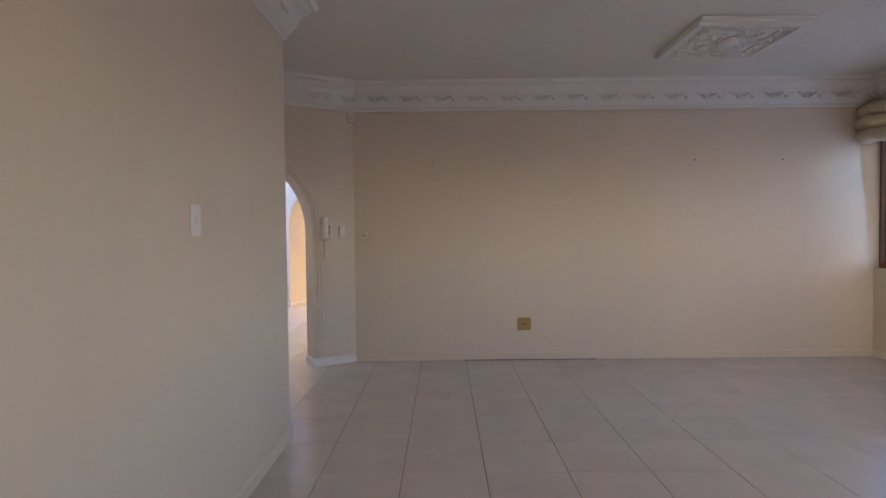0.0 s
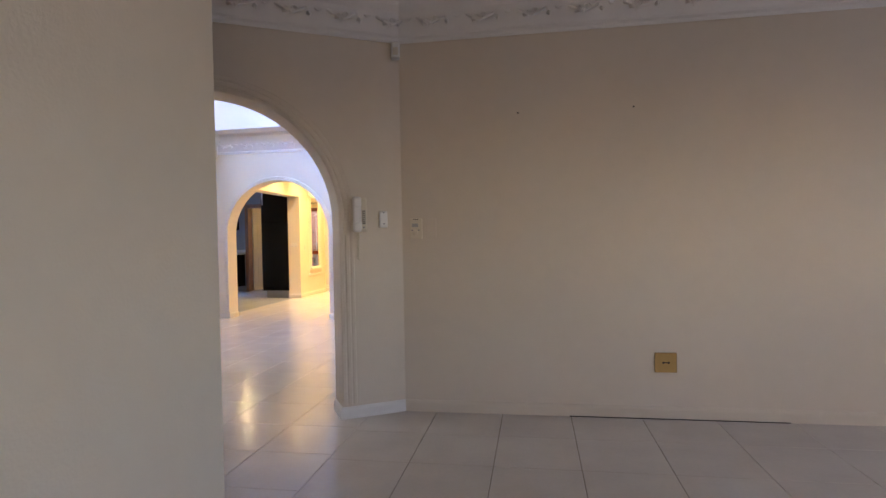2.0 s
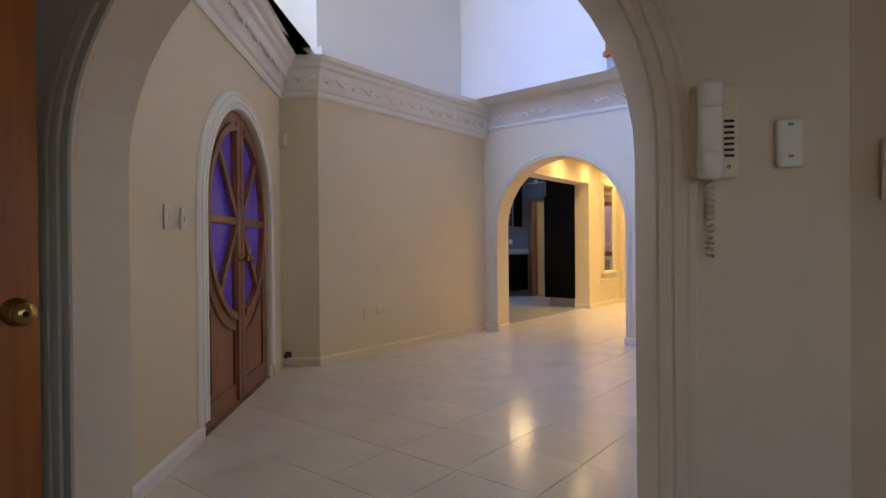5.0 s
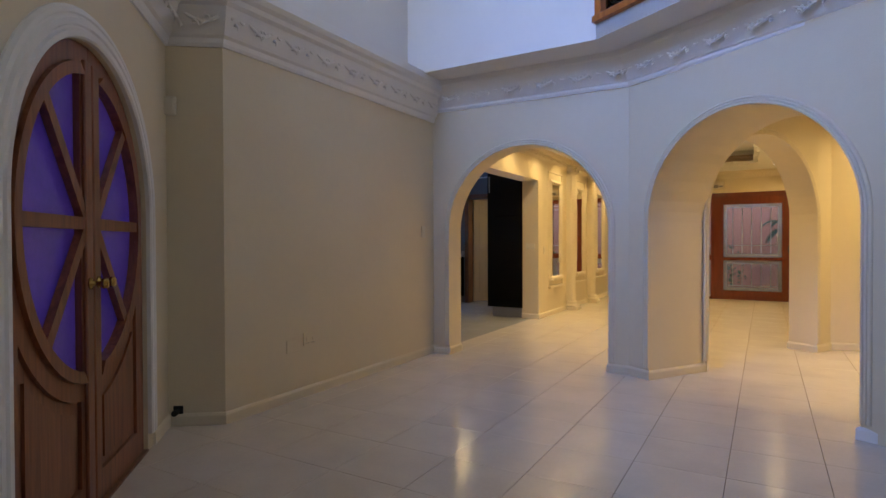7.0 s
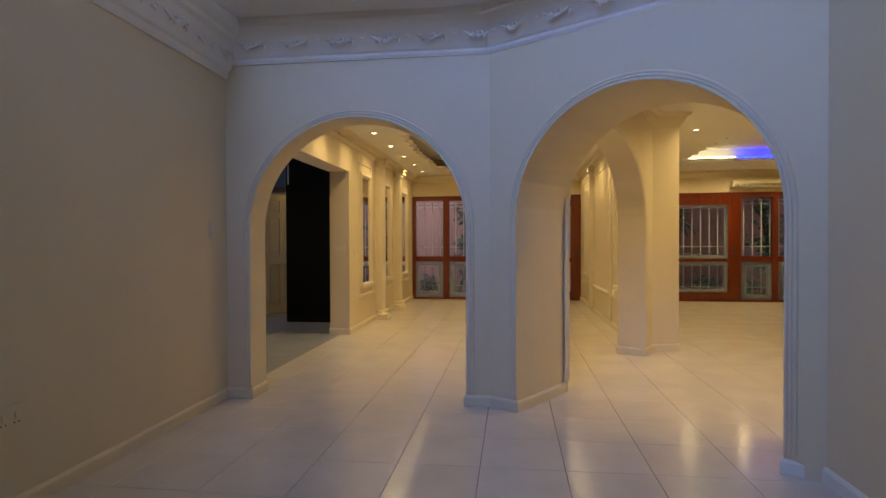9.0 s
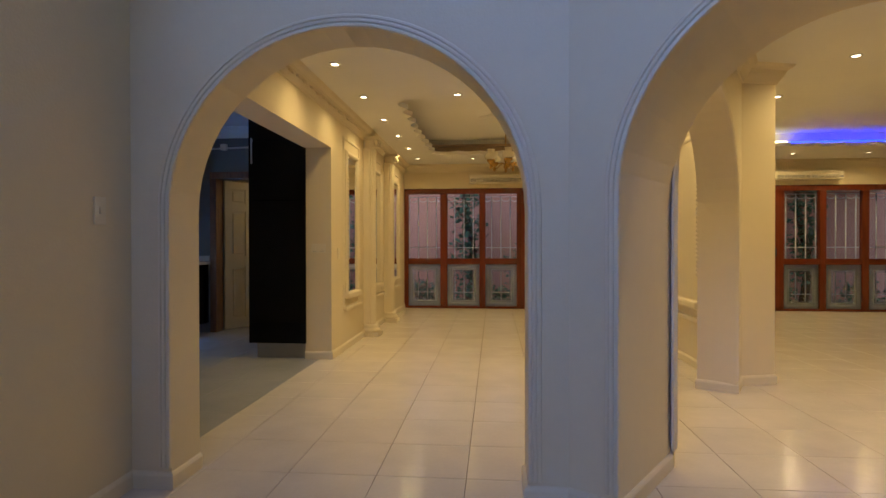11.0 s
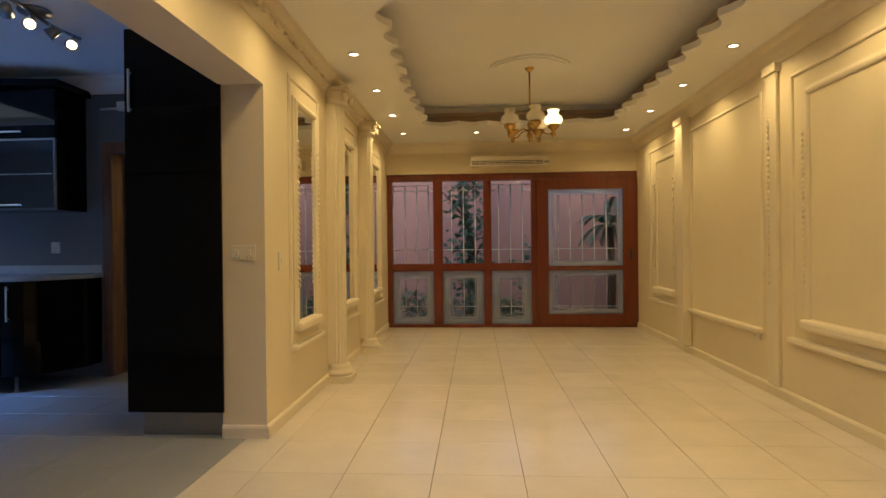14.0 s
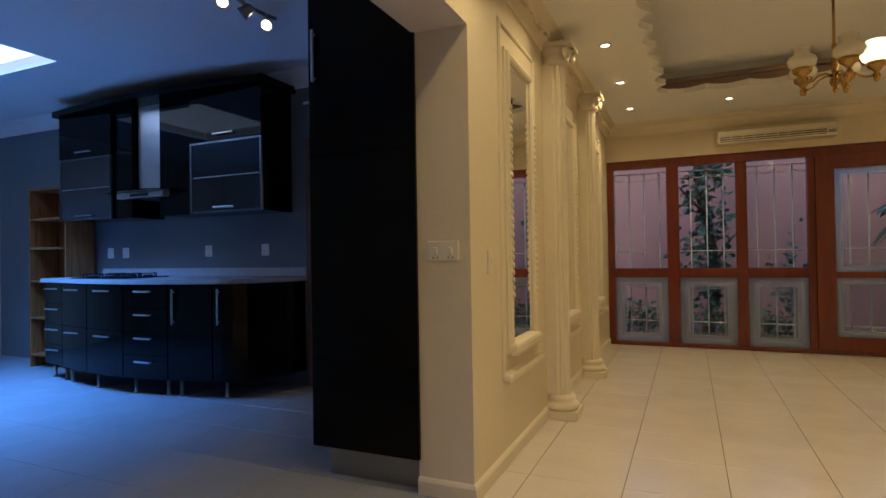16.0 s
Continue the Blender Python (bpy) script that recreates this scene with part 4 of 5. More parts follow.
for x, y, h, r, turn in ((-5.23, 7.29, 0.42, 0.075, 0), (-5.31, 7.17, 0.34, 0.06, 40)):
    vase = empty("floor_vase", pose(x, y, 2.866, 0, 0, turn), label="dark glazed vase with a pale slender neck on the ledge", category="vase", group="vases on the ledge")
    part("body", lathe(bmesh.new(), [(r * 0.6, 0), (r * 0.85, h * 0.1), (r, h * 0.35), (r * 0.95, h * 0.5), (r * 0.7, h * 0.58)], 20), VASE_DARK, vase, smooth=True)
    part("neck", lathe(bmesh.new(), [(r * 0.7, h * 0.58), (r * 0.45, h * 0.72), (r * 0.2, h * 0.88), (r * 0.22, h * 0.97), (r * 0.3, h)], 20), VASE_PALE, vase, "pale grey neck", True)
gal = empty("window_gallery", along((-3.03, 9.73), (-1.17, 8.55))[0], label="wooden gallery window above the entrance hall", kind="structure")
part("window_sill", block(0.0, 2.1, -0.05, 0.14, 2.976, 3.03, 0.006), ORANGEWOOD, gal)
for q in ((0.0, 0.07), (0.72, 0.78), (1.45, 1.51)):
    part("window_frame", block(q[0], q[1], -0.02, 0.10, 3.03, 4.15, 0.005), ORANGEWOOD, gal)
part("pane", block(0.07, 2.1, 0.035, 0.04, 3.03, 4.15), CLEAR, gal)
pic = empty("wall_picture", along((-3.2, 11.2), (-0.2, 9.4))[0] @ pose(0.62, -0.02, 3.7), label="dark framed picture on the gallery wall", category="picture")
part("frame", plate(bmesh.new(), rect(-0.35, 0.35, -0.3, 0.3), [rect(-0.28, 0.28, -0.23, 0.23)], -0.03, 0.0), DARK, pic)
part("print", block(-0.28, 0.28, -0.012, -0.008, -0.23, 0.23), VASE_PALE, pic)


# ---- dining hall ----
def frosted(parent, a, b, z0, z1, steps, y):
    """Frosted borders of a pane, fainter from the edge inwards."""
    before = 0.0
    for depth, mat in zip(steps, (FROST, FROST_THIN, FROST_FAINT)):
        part("frosted_edge", plate(bmesh.new(), rect(a + before, b - before, z0 + before, z1 - before), [rect(a + depth, b - depth, z0 + depth, z1 - depth)], y, y + 0.002), mat, parent, "frosted border of a pane")
        before = depth + 0.0002


def glazed_wall(name, x0, x1, slider, mull, label):
    """A wooden window wall at the far end: slider is the span of the sliding door, mull the panes' spans."""
    w = empty(name, pose(0, 17.90, 0), label=label, kind="structure")
    part("window_frame", block(x0, x1, -0.05, 0.05, 2.075, 2.172, 0.006), REDWOOD, w)
    part("window_sill", block(x0, x1, -0.055, 0.055, 0.002, 0.045, 0.006), REDWOOD, w)
    posts = []
    for a, b in zip(mull, mull[1:]):
        posts.append((a[1], b[0]))
    posts += [(x0, min(mull[0][0], slider[0])), (max(mull[-1][1], slider[1]), x1)] + ([(mull[-1][1], slider[0])] if slider[0] > mull[0][0] else [(slider[1], mull[0][0])])
    for a, b in posts:
        if b - a > 0.004:
            part("window_frame", block(a, b, -0.045, 0.045, 0.045, 2.075, 0.005), REDWOOD, w)
    for a, b in mull:
        part("window_frame", block(a, b, -0.04, 0.04, 0.80, 0.905, 0.005), REDWOOD, w)
        for z0, z1 in ((0.045, 0.80), (0.905, 2.075)):
            g = part("pane", block(a, b, -0.003, 0.003, z0, z1), CLEAR, w)
            g.visible_shadow = False
        frosted(w, a, b, 0.045, 0.80, (0.065, 0.10, 0.135), -0.0065)
    a, b = slider
    leaf = part("sliding_door", plate(bmesh.new(), rect(a, b, 0.047, 2.073), [rect(a + 0.165, b - 0.205, 0.19, 0.80), rect(a + 0.165, b - 0.205, 0.86, 1.93)], -0.075, -0.03), REDWOOD, w, "wide red-brown wooden sliding door")
    for z0, z1 in ((0.19, 0.80), (0.86, 1.93)):
        g = part("pane", block(a + 0.165, b - 0.205, -0.055, -0.050, z0, z1), CLEAR, leaf)
        g.visible_shadow = False
        frosted(leaf, a + 0.165, b - 0.205, z0, z1, (0.045, 0.065, 0.085), -0.0585)
    part("pull_handle", block(b - 0.11, b - 0.08, -0.090, -0.074, 0.95, 1.09, 0.004), DARK, leaf, "dark pull handle")
    return w


def bars(x0, x1, name="burglar_bars"):
    b = empty(name, pose(0, 18.02, 0), label="white painted steel burglar bars outside the window", category="burglar bars", group="burglar bars")
    n = round((x1 - x0) / 0.17)
    for k in range(n + 1):
        x = x0 + 0.02 + (x1 - x0 - 0.04) * k / n
        rod(b, "bar", (x, 0, 0.02), (x, 0, 2.03), 0.009, BARS, 6)
        if k < n:
            hoop = [(x + 0.085 - 0.085 * math.cos(math.pi * j / 8), 0, 2.02 - 0.075 * math.sin(math.pi * j / 8)) for j in range(9)]
            part("scallop", tube(bmesh.new(), hoop, 0.007, 6), BARS, b, smooth=True)
    for z in (0.28, 1.10, 2.03):
        rod(b, "rail", (x0, 0, z), (x1, 0, z), 0.007, BARS, 6)
    return b


P1 = [(-4.755, -4.17), (-4.04, -3.46), (-3.35, -2.79)]
glazed_wall("window_dining", W1X[0], W1X[1], (-2.72, -1.33), P1, "red-brown wooden window wall with a sliding door")
bars(-4.78, -1.36)
P2X = [(1.78, 2.36), (2.47, 3.05), (3.16, 3.74), (3.85, 4.37)]
glazed_wall("window_living", W2X[0], W2X[1], (0.35, 1.72), P2X, "red-brown wooden window wall with a sliding door")
bars(0.38, 4.38)


def air_conditioner(x0, x1, y, z0, z1):
    ac = empty("air_conditioner", pose((x0 + x1) / 2, y, z0), label="long cream wall air conditioner above the window", category="air conditioner")
    w, h = (x1 - x0) / 2, z1 - z0
    part("body", block(-w, w, -0.17, 0, 0, h, 0.018), SWITCH, ac)
    part("front_panel", block(-w + 0.015, w - 0.015, -0.180, -0.168, h * 0.62, h - 0.008, 0.005), SWITCH, ac)
    part("outlet", block(-w + 0.03, w - 0.10, -0.1735, -0.15, 0.018, h * 0.56), DARK, ac, "dark air outlet")
    for z in (0.026, 0.049, 0.070):
        part("louvre", block(-w + 0.032, w - 0.102, -0.179, -0.155, z, z + 0.010, 0.002), SWITCH, ac)
    for k in range(1, 9):
        x = -w + 0.03 + (2 * w - 0.13) * k / 9
        part("vane", block(x - 0.003, x + 0.003, -0.177, -0.155, 0.02, h * 0.55), SWITCH, ac)
    part("display", block(w - 0.085, w - 0.02, -0.173, -0.168, 0.03, 0.06), GREYLINE, ac)


air_conditioner(-3.64, -2.54, 17.84, 2.25, 2.395)
air_conditioner(1.55, 2.65, 17.84, 2.25, 2.395)


def wall_panel(y, w, x, facing, inner, mirror, arched, z0=0.48, z1=2.30):
    """A framed plaster panel on a side wall, with a mirror or a second frame in it."""
    m = on_wall(x, y, 0, facing)
    pan = empty("wall_panel", m, label="cream plaster wall panel with a moulded frame" + (" and a tall mirror" if mirror else ""), category="wall panel", group="wall panels")
    part("outer_moulding", frame_strip(bmesh.new(), -w / 2, w / 2, z0, z1, 0, [(u * 0.8, v * 0.7) for u, v in BEAD]), CREAM_TRIM, pan)
    sill = bmesh.new()
    box(sill, -w / 2 - 0.03, w / 2 + 0.03, -0.05, 0, z0 - 0.045, z0 - 0.002, 0.012)
    part("ledge", sill, CREAM_TRIM, pan)
    if inner:
        a, b = z0 + 0.15, z1 - 0.16
        part("inner_moulding", frame_strip(bmesh.new(), -inner / 2, inner / 2, a, b, 0, [(u * 1.5, v * (1.5 if mirror else 0.8)) for u, v in BEAD]), CREAM_TRIM, pan)
        box_ = bmesh.new()
        box(box_, -inner / 2 - 0.05, inner / 2 + 0.05, -0.06, 0, a - 0.075, a - 0.005, 0.02)
        part("inner_ledge", box_, CREAM_TRIM, pan)
        for sx in (-1, 1):
            for k in range(26):
                z = a + 0.25 + k * 0.04
                if z < b - 0.25:
                    bead = lathe(bmesh.new(), [(0.008, -0.014), (0.011, 0), (0.007, 0.014)], 6)
                    part("bead", bead, CREAM_TRIM, pan, smooth=True).matrix_local = pose(sx * (inner / 2 + 0.028), -0.033, z)
        if mirror:
            top = b - 0.02
            pts = [(-inner / 2 + 0.01, a), (inner / 2 - 0.01, a), (inner / 2 - 0.01, top)] + [(-inner / 2 + 0.01, top)]
            if arched:
                pts = [(-inner / 2 + 0.01, a), (inner / 2 - 0.01, a)] + [((inner / 2 - 0.01) * math.cos(radians(t)), top - 0.22 + 0.20 * math.sin(radians(t)) + (0.04 if 80 < t < 100 else 0)) for t in range(0, 181, 10)]
            part("mirror_glass", prism(bmesh.new(), pts, -0.010, -0.004), MIRROR, pan, "clear silvered mirror")
    return pan


wall_panel(14.04, 0.66, -4.83, 0, 0.44, True, False)
wall_panel(15.40, 0.70, -4.83, 0, 0.44, True, True)
wall_panel(16.86, 0.80, -4.83, 0, 0.46, True, False)
wall_panel(16.68, 1.10, -1.33, 180, 0.60, False, False)
wall_panel(15.18, 1.40, -1.33, 180, 0, False, False)
wall_panel(13.45, 1.15, -1.33, 180, 0.78, False, False)


def pilaster(x, y, out, h=2.50):
    p = empty("pilaster", on_wall(x, y, 0, 0 if out > 0 else 180), label="fluted cream half column with a moulded base", category="pilaster", group="wall pilasters")
    part("plinth", block(-0.12, 0.12, -0.20, 0, 0.0, 0.055, 0.004), CREAM_TRIM, p)
    base = bmesh.new()
    lathe(base, [(0.115, 0.055), (0.125, 0.075), (0.115, 0.098), (0.095, 0.105), (0.105, 0.125), (0.095, 0.145), (0.085, 0.155)], 24, (0, -0.075, 0))
    part("base", base, CREAM_TRIM, p, smooth=True)
    shaft = bmesh.new()
    pts = []
    for k in range(49):
        a = math.pi * k / 48
        r = 0.082 - 0.006 * abs(math.sin(a * 8))
        pts.append((r * math.cos(a), -0.07 - r * math.sin(a) * 0.9))
    pts = [(0.082, 0.0)] + pts + [(-0.082, 0.0)]
    slab(shaft, pts[::-1], 0.155, h - 0.13)
    part("shaft", shaft, CREAM_TRIM, p)
    cap = bmesh.new()
    lathe(cap, [(0.085, h - 0.14), (0.10, h - 0.12), (0.09, h - 0.10), (0.11, h - 0.05), (0.13, h - 0.03)], 24, (0, -0.075, 0))
    part("capital", cap, CREAM_TRIM, p, smooth=True)
    part("abacus", block(-0.13, 0.13, -0.21, 0, h - 0.03, h, 0.006), CREAM_TRIM, p)
    for s in (-1, 1):
        vol = part("volute", lathe(bmesh.new(), [(0.035, -0.02), (0.040, 0), (0.035, 0.02)], 14), CREAM_TRIM, p, smooth=True)
        vol.matrix_local = pose(s * 0.095, -0.17, h - 0.075, 90)


pilaster(-4.83, 14.72, 1)
pilaster(-4.83, 16.03, 1)
for y, out, half in ((14.28, 0.030, 0.075), (16.02, 0.085, 0.10)):
    strip = empty("wall_strip", pose(-1.33, y, 0), label="flat cream plaster strip between wall panels", category="wall strip", group="wall strips")
    part("shaft", block(-out, 0, -half, half, 0.08, 2.47, 0.006), CREAM_TRIM, strip)
    if out < 0.05:
        for k in range(30):
            part("bead", lathe(bmesh.new(), [(0.007, -0.016), (0.012, 0), (0.007, 0.016)], 6), CREAM_TRIM, strip, smooth=True).matrix_local = pose(-out - 0.004, 0.03, 0.85 + k * 0.042)
    part("capital", block(-out - 0.02, 0, -half - 0.02, half + 0.02, 2.40, 2.47, 0.008), CREAM_TRIM, strip)

# chandelier
CH = (-3.04, 15.34)
ch = empty("chandelier", pose(CH[0], CH[1], 2.86), label="brass chandelier with opal glass shades, one of them lit", category="chandelier")
part("canopy", lathe(bmesh.new(), [(0.055, 0), (0.055, -0.012), (0.040, -0.03), (0.018, -0.055), (0.012, -0.06)], 20), BRASS, ch, smooth=True)
part("rod", lathe(bmesh.new(), [(0.009, -0.06), (0.009, -0.40), (0.014, -0.41), (0.014, -0.44), (0.008, -0.45), (0.008, -0.49)], 14), BRASS, ch, smooth=True)
part("stem", lathe(bmesh.new(), [(0.004, -0.49), (0.02, -0.50), (0.012, -0.53), (0.030, -0.56), (0.016, -0.59), (0.022, -0.63), (0.032, -0.66), (0.014, -0.70), (0.020, -0.715), (0.0001, -0.74)], 18), BRASS, ch, smooth=True)
for k in range(5):
    a = math.radians(72 * k - 10)
    c, s = math.cos(a), math.sin(a)
    arm = [(r * c, r * s, z) for r, z in ((0.015, -0.62), (0.06, -0.605), (0.11, -0.62), (0.15, -0.655), (0.19, -0.66), (0.215, -0.64), (0.22, -0.615))]
    am = part("arm", tube(bmesh.new(), arm, 0.007, 8), BRASS, ch, smooth=True)
    part("cup", lathe(bmesh.new(), [(0.0001, -0.70), (0.016, -0.69), (0.022, -0.66), (0.012, -0.64), (0.030, -0.615), (0.052, -0.60), (0.058, -0.575), (0.052, -0.57), (0.03, -0.59)], 16, (0.22 * c, 0.22 * s, 0)), BRASS, am, smooth=True)
    lit = k == 0
    part("shade", lathe(bmesh.new(), [(0.050, -0.575), (0.078, -0.555), (0.087, -0.528), (0.076, -0.500), (0.050, -0.480), (0.046, -0.460), (0.056, -0.435), (0.053, -0.433), (0.042, -0.46), (0.046, -0.482)], 20, (0.22 * c, 0.22 * s, 0)), SHADE_LIT if lit else SHADE_OFF, am, "glowing opal glass shade" if lit else "unlit opal glass shade", True)
rose = bmesh.new()
loop = [(0.30 * math.cos(t) * (1 + 0.10 * abs(math.cos(2 * t)) ** 0.5), 0.30 * math.sin(t) * (1 + 0.10 * abs(math.cos(2 * t)) ** 0.5)) for t in np.linspace(0, 2 * math.pi, 48, endpoint=False)]
slab(rose, [(x * 1.15, y) for x, y in loop], -0.012, 0)
slab(rose, [(x * 1.02, y * 0.88) for x, y in loop], -0.020, -0.012)
tagged(part("ceiling_rose", rose, CEIL), label="shallow lobed plaster rose above the chandelier", category="ceiling ornament").matrix_world = pose(CH[0], CH[1], 2.859)

# downlights
dl = empty("downlight", pose(DOWN[0][0], DOWN[0][1], 2.60), label="small round lit downlight set in the ceiling", category="downlight", group="ceiling downlights")
part("trim_ring", lathe(bmesh.new(), [(0.030, -0.002), (0.034, -0.007), (0.046, -0.005), (0.048, 0.0)], 20), STEEL, dl, "bright metal ring", True)
part("lamp_face", lathe(bmesh.new(), [(0.030, -0.0025), (0.0001, -0.0035)], 16), BULB, dl, "glowing lamp face")
for x, y in DOWN[1:] + DOWN2:
    copy_thing(dl, pose(x, y, 2.60))

switch_plate(on_wall(-4.96, 13.25, 1.117, -90), 0.15, 0.09, 2, "cream double power socket on the opening's side", None, True)
switch_plate(on_wall(-4.83, 13.50, 1.06, 0), 0.07, 0.115, 1, "cream light switch on the dining wall")
switch_plate(on_wall(-1.33, 14.55, 0.42, 180), 0.12, 0.08, 2, "cream socket plate low on the dining wall")

# light strips in the raised ceiling of the second room
for x0, x1, mat, word in ((0.22, 1.15, COVE_WARM, "warm white"), (1.20, 2.60, COVE_BLUE, "deep blue")):
    tagged(part("cove_light", block(x0, x1, 16.49, 16.53, 2.655, 2.685, 0.004), mat), label=word + " light strip along the raised ceiling", category="cove light")
tagged(part("cove_light", block(0.10, 0.14, 13.0, 16.2, 2.655, 2.685, 0.004), COVE_WARM), label="warm white light strip along the raised ceiling", category="cove light")

# ---- outside ----
lean = empty("lean_to_roof", pose(0, 0, 0), label="grey corrugated lean-to roof over the courtyard", category="roof")
ROOFING = material("grey_corrugated_roofing", (0.30, 0.31, 0.33), 0.6, vary=0.15, scale=3)
sheet = bmesh.new()
wave = [[sheet.verts.new((-0.9 + k * 0.035, y, z + 0.016 * math.sin(k * 1.57))) for k in range(170)] for y, z in ((18.10, 2.95), (20.55, 2.45))]
for k in range(169):
    sheet.faces.new((wave[0][k], wave[0][k + 1], wave[1][k + 1], wave[1][k]))
bmesh.ops.solidify(sheet, geom=sheet.faces[:], thickness=0.004)
part("sheeting", sheet, ROOFING, lean)
for x in (-0.8, 1.0, 2.8, 4.6):
    part("rafter", prism(bmesh.new(), [(18.10, 2.82), (20.55, 2.32), (20.55, 2.42), (18.10, 2.92)], -0.03, 0.03), FRAMEWOOD, lean).matrix_local = pose(x, 0, 0, 0, 0, 90)
part("fascia", block(-0.9, 5.05, 20.50, 20.54, 2.28, 2.42, 0.004), FRAMEWOOD, lean)

tagged(part("ground", block(-90, 90, -90, 90, -0.30, -0.122), SOIL, None, "dark soil and paving round the house"), kind="structure")
tagged(part("pavement_courtyard", block(-14, 14, 18.06, 20.6, -0.1218, -0.06), SOIL, None, "dark soil and paving of the courtyard"), kind="structure")
tagged(part("wall_courtyard", block(-14, 14, 20.6, 20.8, -0.1, 2.66), PINK, None, "pink plastered courtyard wall"), kind="structure")


def leaf_cloud(bm, centre, spread, count, size, rng):
    for _ in range(count):
        p = Vector(centre) + Vector((rng.gauss(0, spread[0]), rng.gauss(0, spread[1]), rng.gauss(0, spread[2])))
        if p.z < 0:
            p.z = 0.02
        t = Euler((rng.uniform(-1.1, 1.1), rng.uniform(-1.1, 1.1), rng.uniform(0, 6.3))).to_matrix()
        s = size * rng.uniform(0.6, 1.3)
        pts = [(0, 0, 0), (s * 0.32, s * 0.45, 0.05 * s), (0, s, -0.1 * s), (-s * 0.32, s * 0.45, 0.05 * s)]
        bm.faces.new([bm.verts.new(p + t @ Vector(q)) for q in pts])


rng = random.Random(4)
for x, y, h in ((-3.72, 19.5, 3.2), (3.0, 19.6, 3.0)):
    tree = empty("creeper_tree", pose(x, y, -0.06), label="slender tree wrapped in green creeper by the courtyard wall", category="tree", group="courtyard plants")
    trunk = [(0.10 * math.sin(k * 0.8), 0.03 * k * 0.2, h * k / 8) for k in range(9)]
    part("trunk", tube(bmesh.new(), trunk, 0.09, 10, 0.04), BARK, tree, smooth=True)
    for k in range(3):
        z = 0.9 + 0.7 * k
        part("branch", tube(bmesh.new(), [(0.05, 0, z), (0.25 * (-1) ** k, -0.05, z + 0.35), (0.42 * (-1) ** k, -0.1, z + 0.55)], 0.025, 6, 0.01), BARK, tree, smooth=True)
    crown = bmesh.new()
    for k in range(13):
        leaf_cloud(crown, (0.12 * math.sin(k * 1.7), -0.08, 0.6 + k * 0.21), (0.13, 0.09, 0.12), 62, 0.115, rng)
    part("crown", crown, LEAF, tree, "drooping green creeper leaves")
for x, y, s in ((-4.75, 19.2, 0.30), (-4.3, 19.35, 0.26), (-3.55, 19.2, 0.28), (-3.05, 19.5, 0.2), (-2.62, 19.5, 0.75), (1.6, 19.3, 0.3), (2.4, 19.4, 0.25), (3.9, 19.3, 0.3)):
    sh = empty("shrub", pose(x, y, -0.06), label="low green leafy shrub on the courtyard soil", category="shrub", group="courtyard plants")
    part("stem", tube(bmesh.new(), [(0, 0, 0), (0.02, 0, s)], 0.02, 6, 0.01), BARK, sh)
    fol = bmesh.new()
    leaf_cloud(fol, (0, 0, s * 0.85), (0.19, 0.11, s * 0.38), 260, 0.085, rng)
    part("foliage", fol, LEAF, sh)
for x, y, h in ((-1.36, 19.3, 1.50), (0.9, 19.4, 1.7)):
    palm = empty("palm", pose(x, y, -0.06), label="small feathery palm in the courtyard", category="palm", group="courtyard plants")
    part("trunk", tube(bmesh.new(), [(0, 0, 0), (0.03, 0, h * 0.5), (0, 0, h)], 0.07, 10, 0.05), BARK, palm, smooth=True)
    for k in range(13):
        a = k * 2.4
        fr = bmesh.new()
        rib = [(0.50 * u * math.cos(a), 0.42 * u * math.sin(a), h + (0.30 + 0.35 * (k % 3)) * u - 0.52 * u * u) for u in np.linspace(0, 1, 8)]
        tube(fr, rib, 0.008, 5, 0.003)
        for (x0, y0, z0), (x1, y1, z1) in zip(rib[1:], rib[2:]):
            for s in (-1, 1):
                for f in (0, 0.5):
                    p = Vector((x0 + (x1 - x0) * f, y0 + (y1 - y0) * f, z0 + (z1 - z0) * f))
                    d = Vector((x1 - x0, y1 - y0, z1 - z0)).normalized()
                    o = Vector((-d.y, d.x, -0.35)) * s
                    o.z = -0.3
                    q = p + (d * 0.12 + o.normalized() * 0.17)
                    e = d * 0.026
                    fr.faces.new([fr.verts.new(v) for v in (p - e, (p + q) / 2 - e, q, (p + q) / 2 + e)])
        part("frond", fr, LEAF, palm)


# ---- kitchen ----
def bar_handle(parent, x, z, length, y, upright=False):
    h = bmesh.new()
    if upright:
        box(h, x - 0.007, x + 0.007, y - 0.03, y - 0.018, z - length / 2, z + length / 2, 0.003)
        for dz in (-length * 0.42, length * 0.42):
            box(h, x - 0.005, x + 0.005, y - 0.019, y, z + dz - 0.005, z + dz + 0.005)
    else:
        box(h, x - length / 2, x + length / 2, y - 0.03, y - 0.018, z - 0.007, z + 0.007, 0.003)
        for dx in (-length * 0.42, length * 0.42):
            box(h, x + dx - 0.005, x + dx + 0.005, y - 0.019, y, z - 0.005, z + 0.005)
    return part("handle", h, STEEL, parent, "brushed steel bar handle")


tall = empty("tall_cabinet", pose(-5.385, 13.55, 0), label="tall black gloss kitchen cabinet with a grey metal plinth", category="cabinet")
part("body", block(-0.28, 0.28, -0.30, 0.34, 0.155, 2.48, 0.003), BLACK, tall)
for z0, z1 in ((0.157, 1.6010), (1.6016, 2.478)):
    d = part("door", block(-0.296, 0.296, -0.322, -0.302, z0, z1, 0.002), BLACK, tall)
    if z0 > 1:
        bar_handle(d, -0.255, 2.10, 0.26, -0.322, True)
part("plinth", block(-0.24, 0.27, -0.25, 0.30, 0.0, 0.155), GREYSTEEL, tall, "grey metal plinth")

# curved run of base units, its front bulging into the room
KY = 14.85
XR, XL = -6.95, -9.55


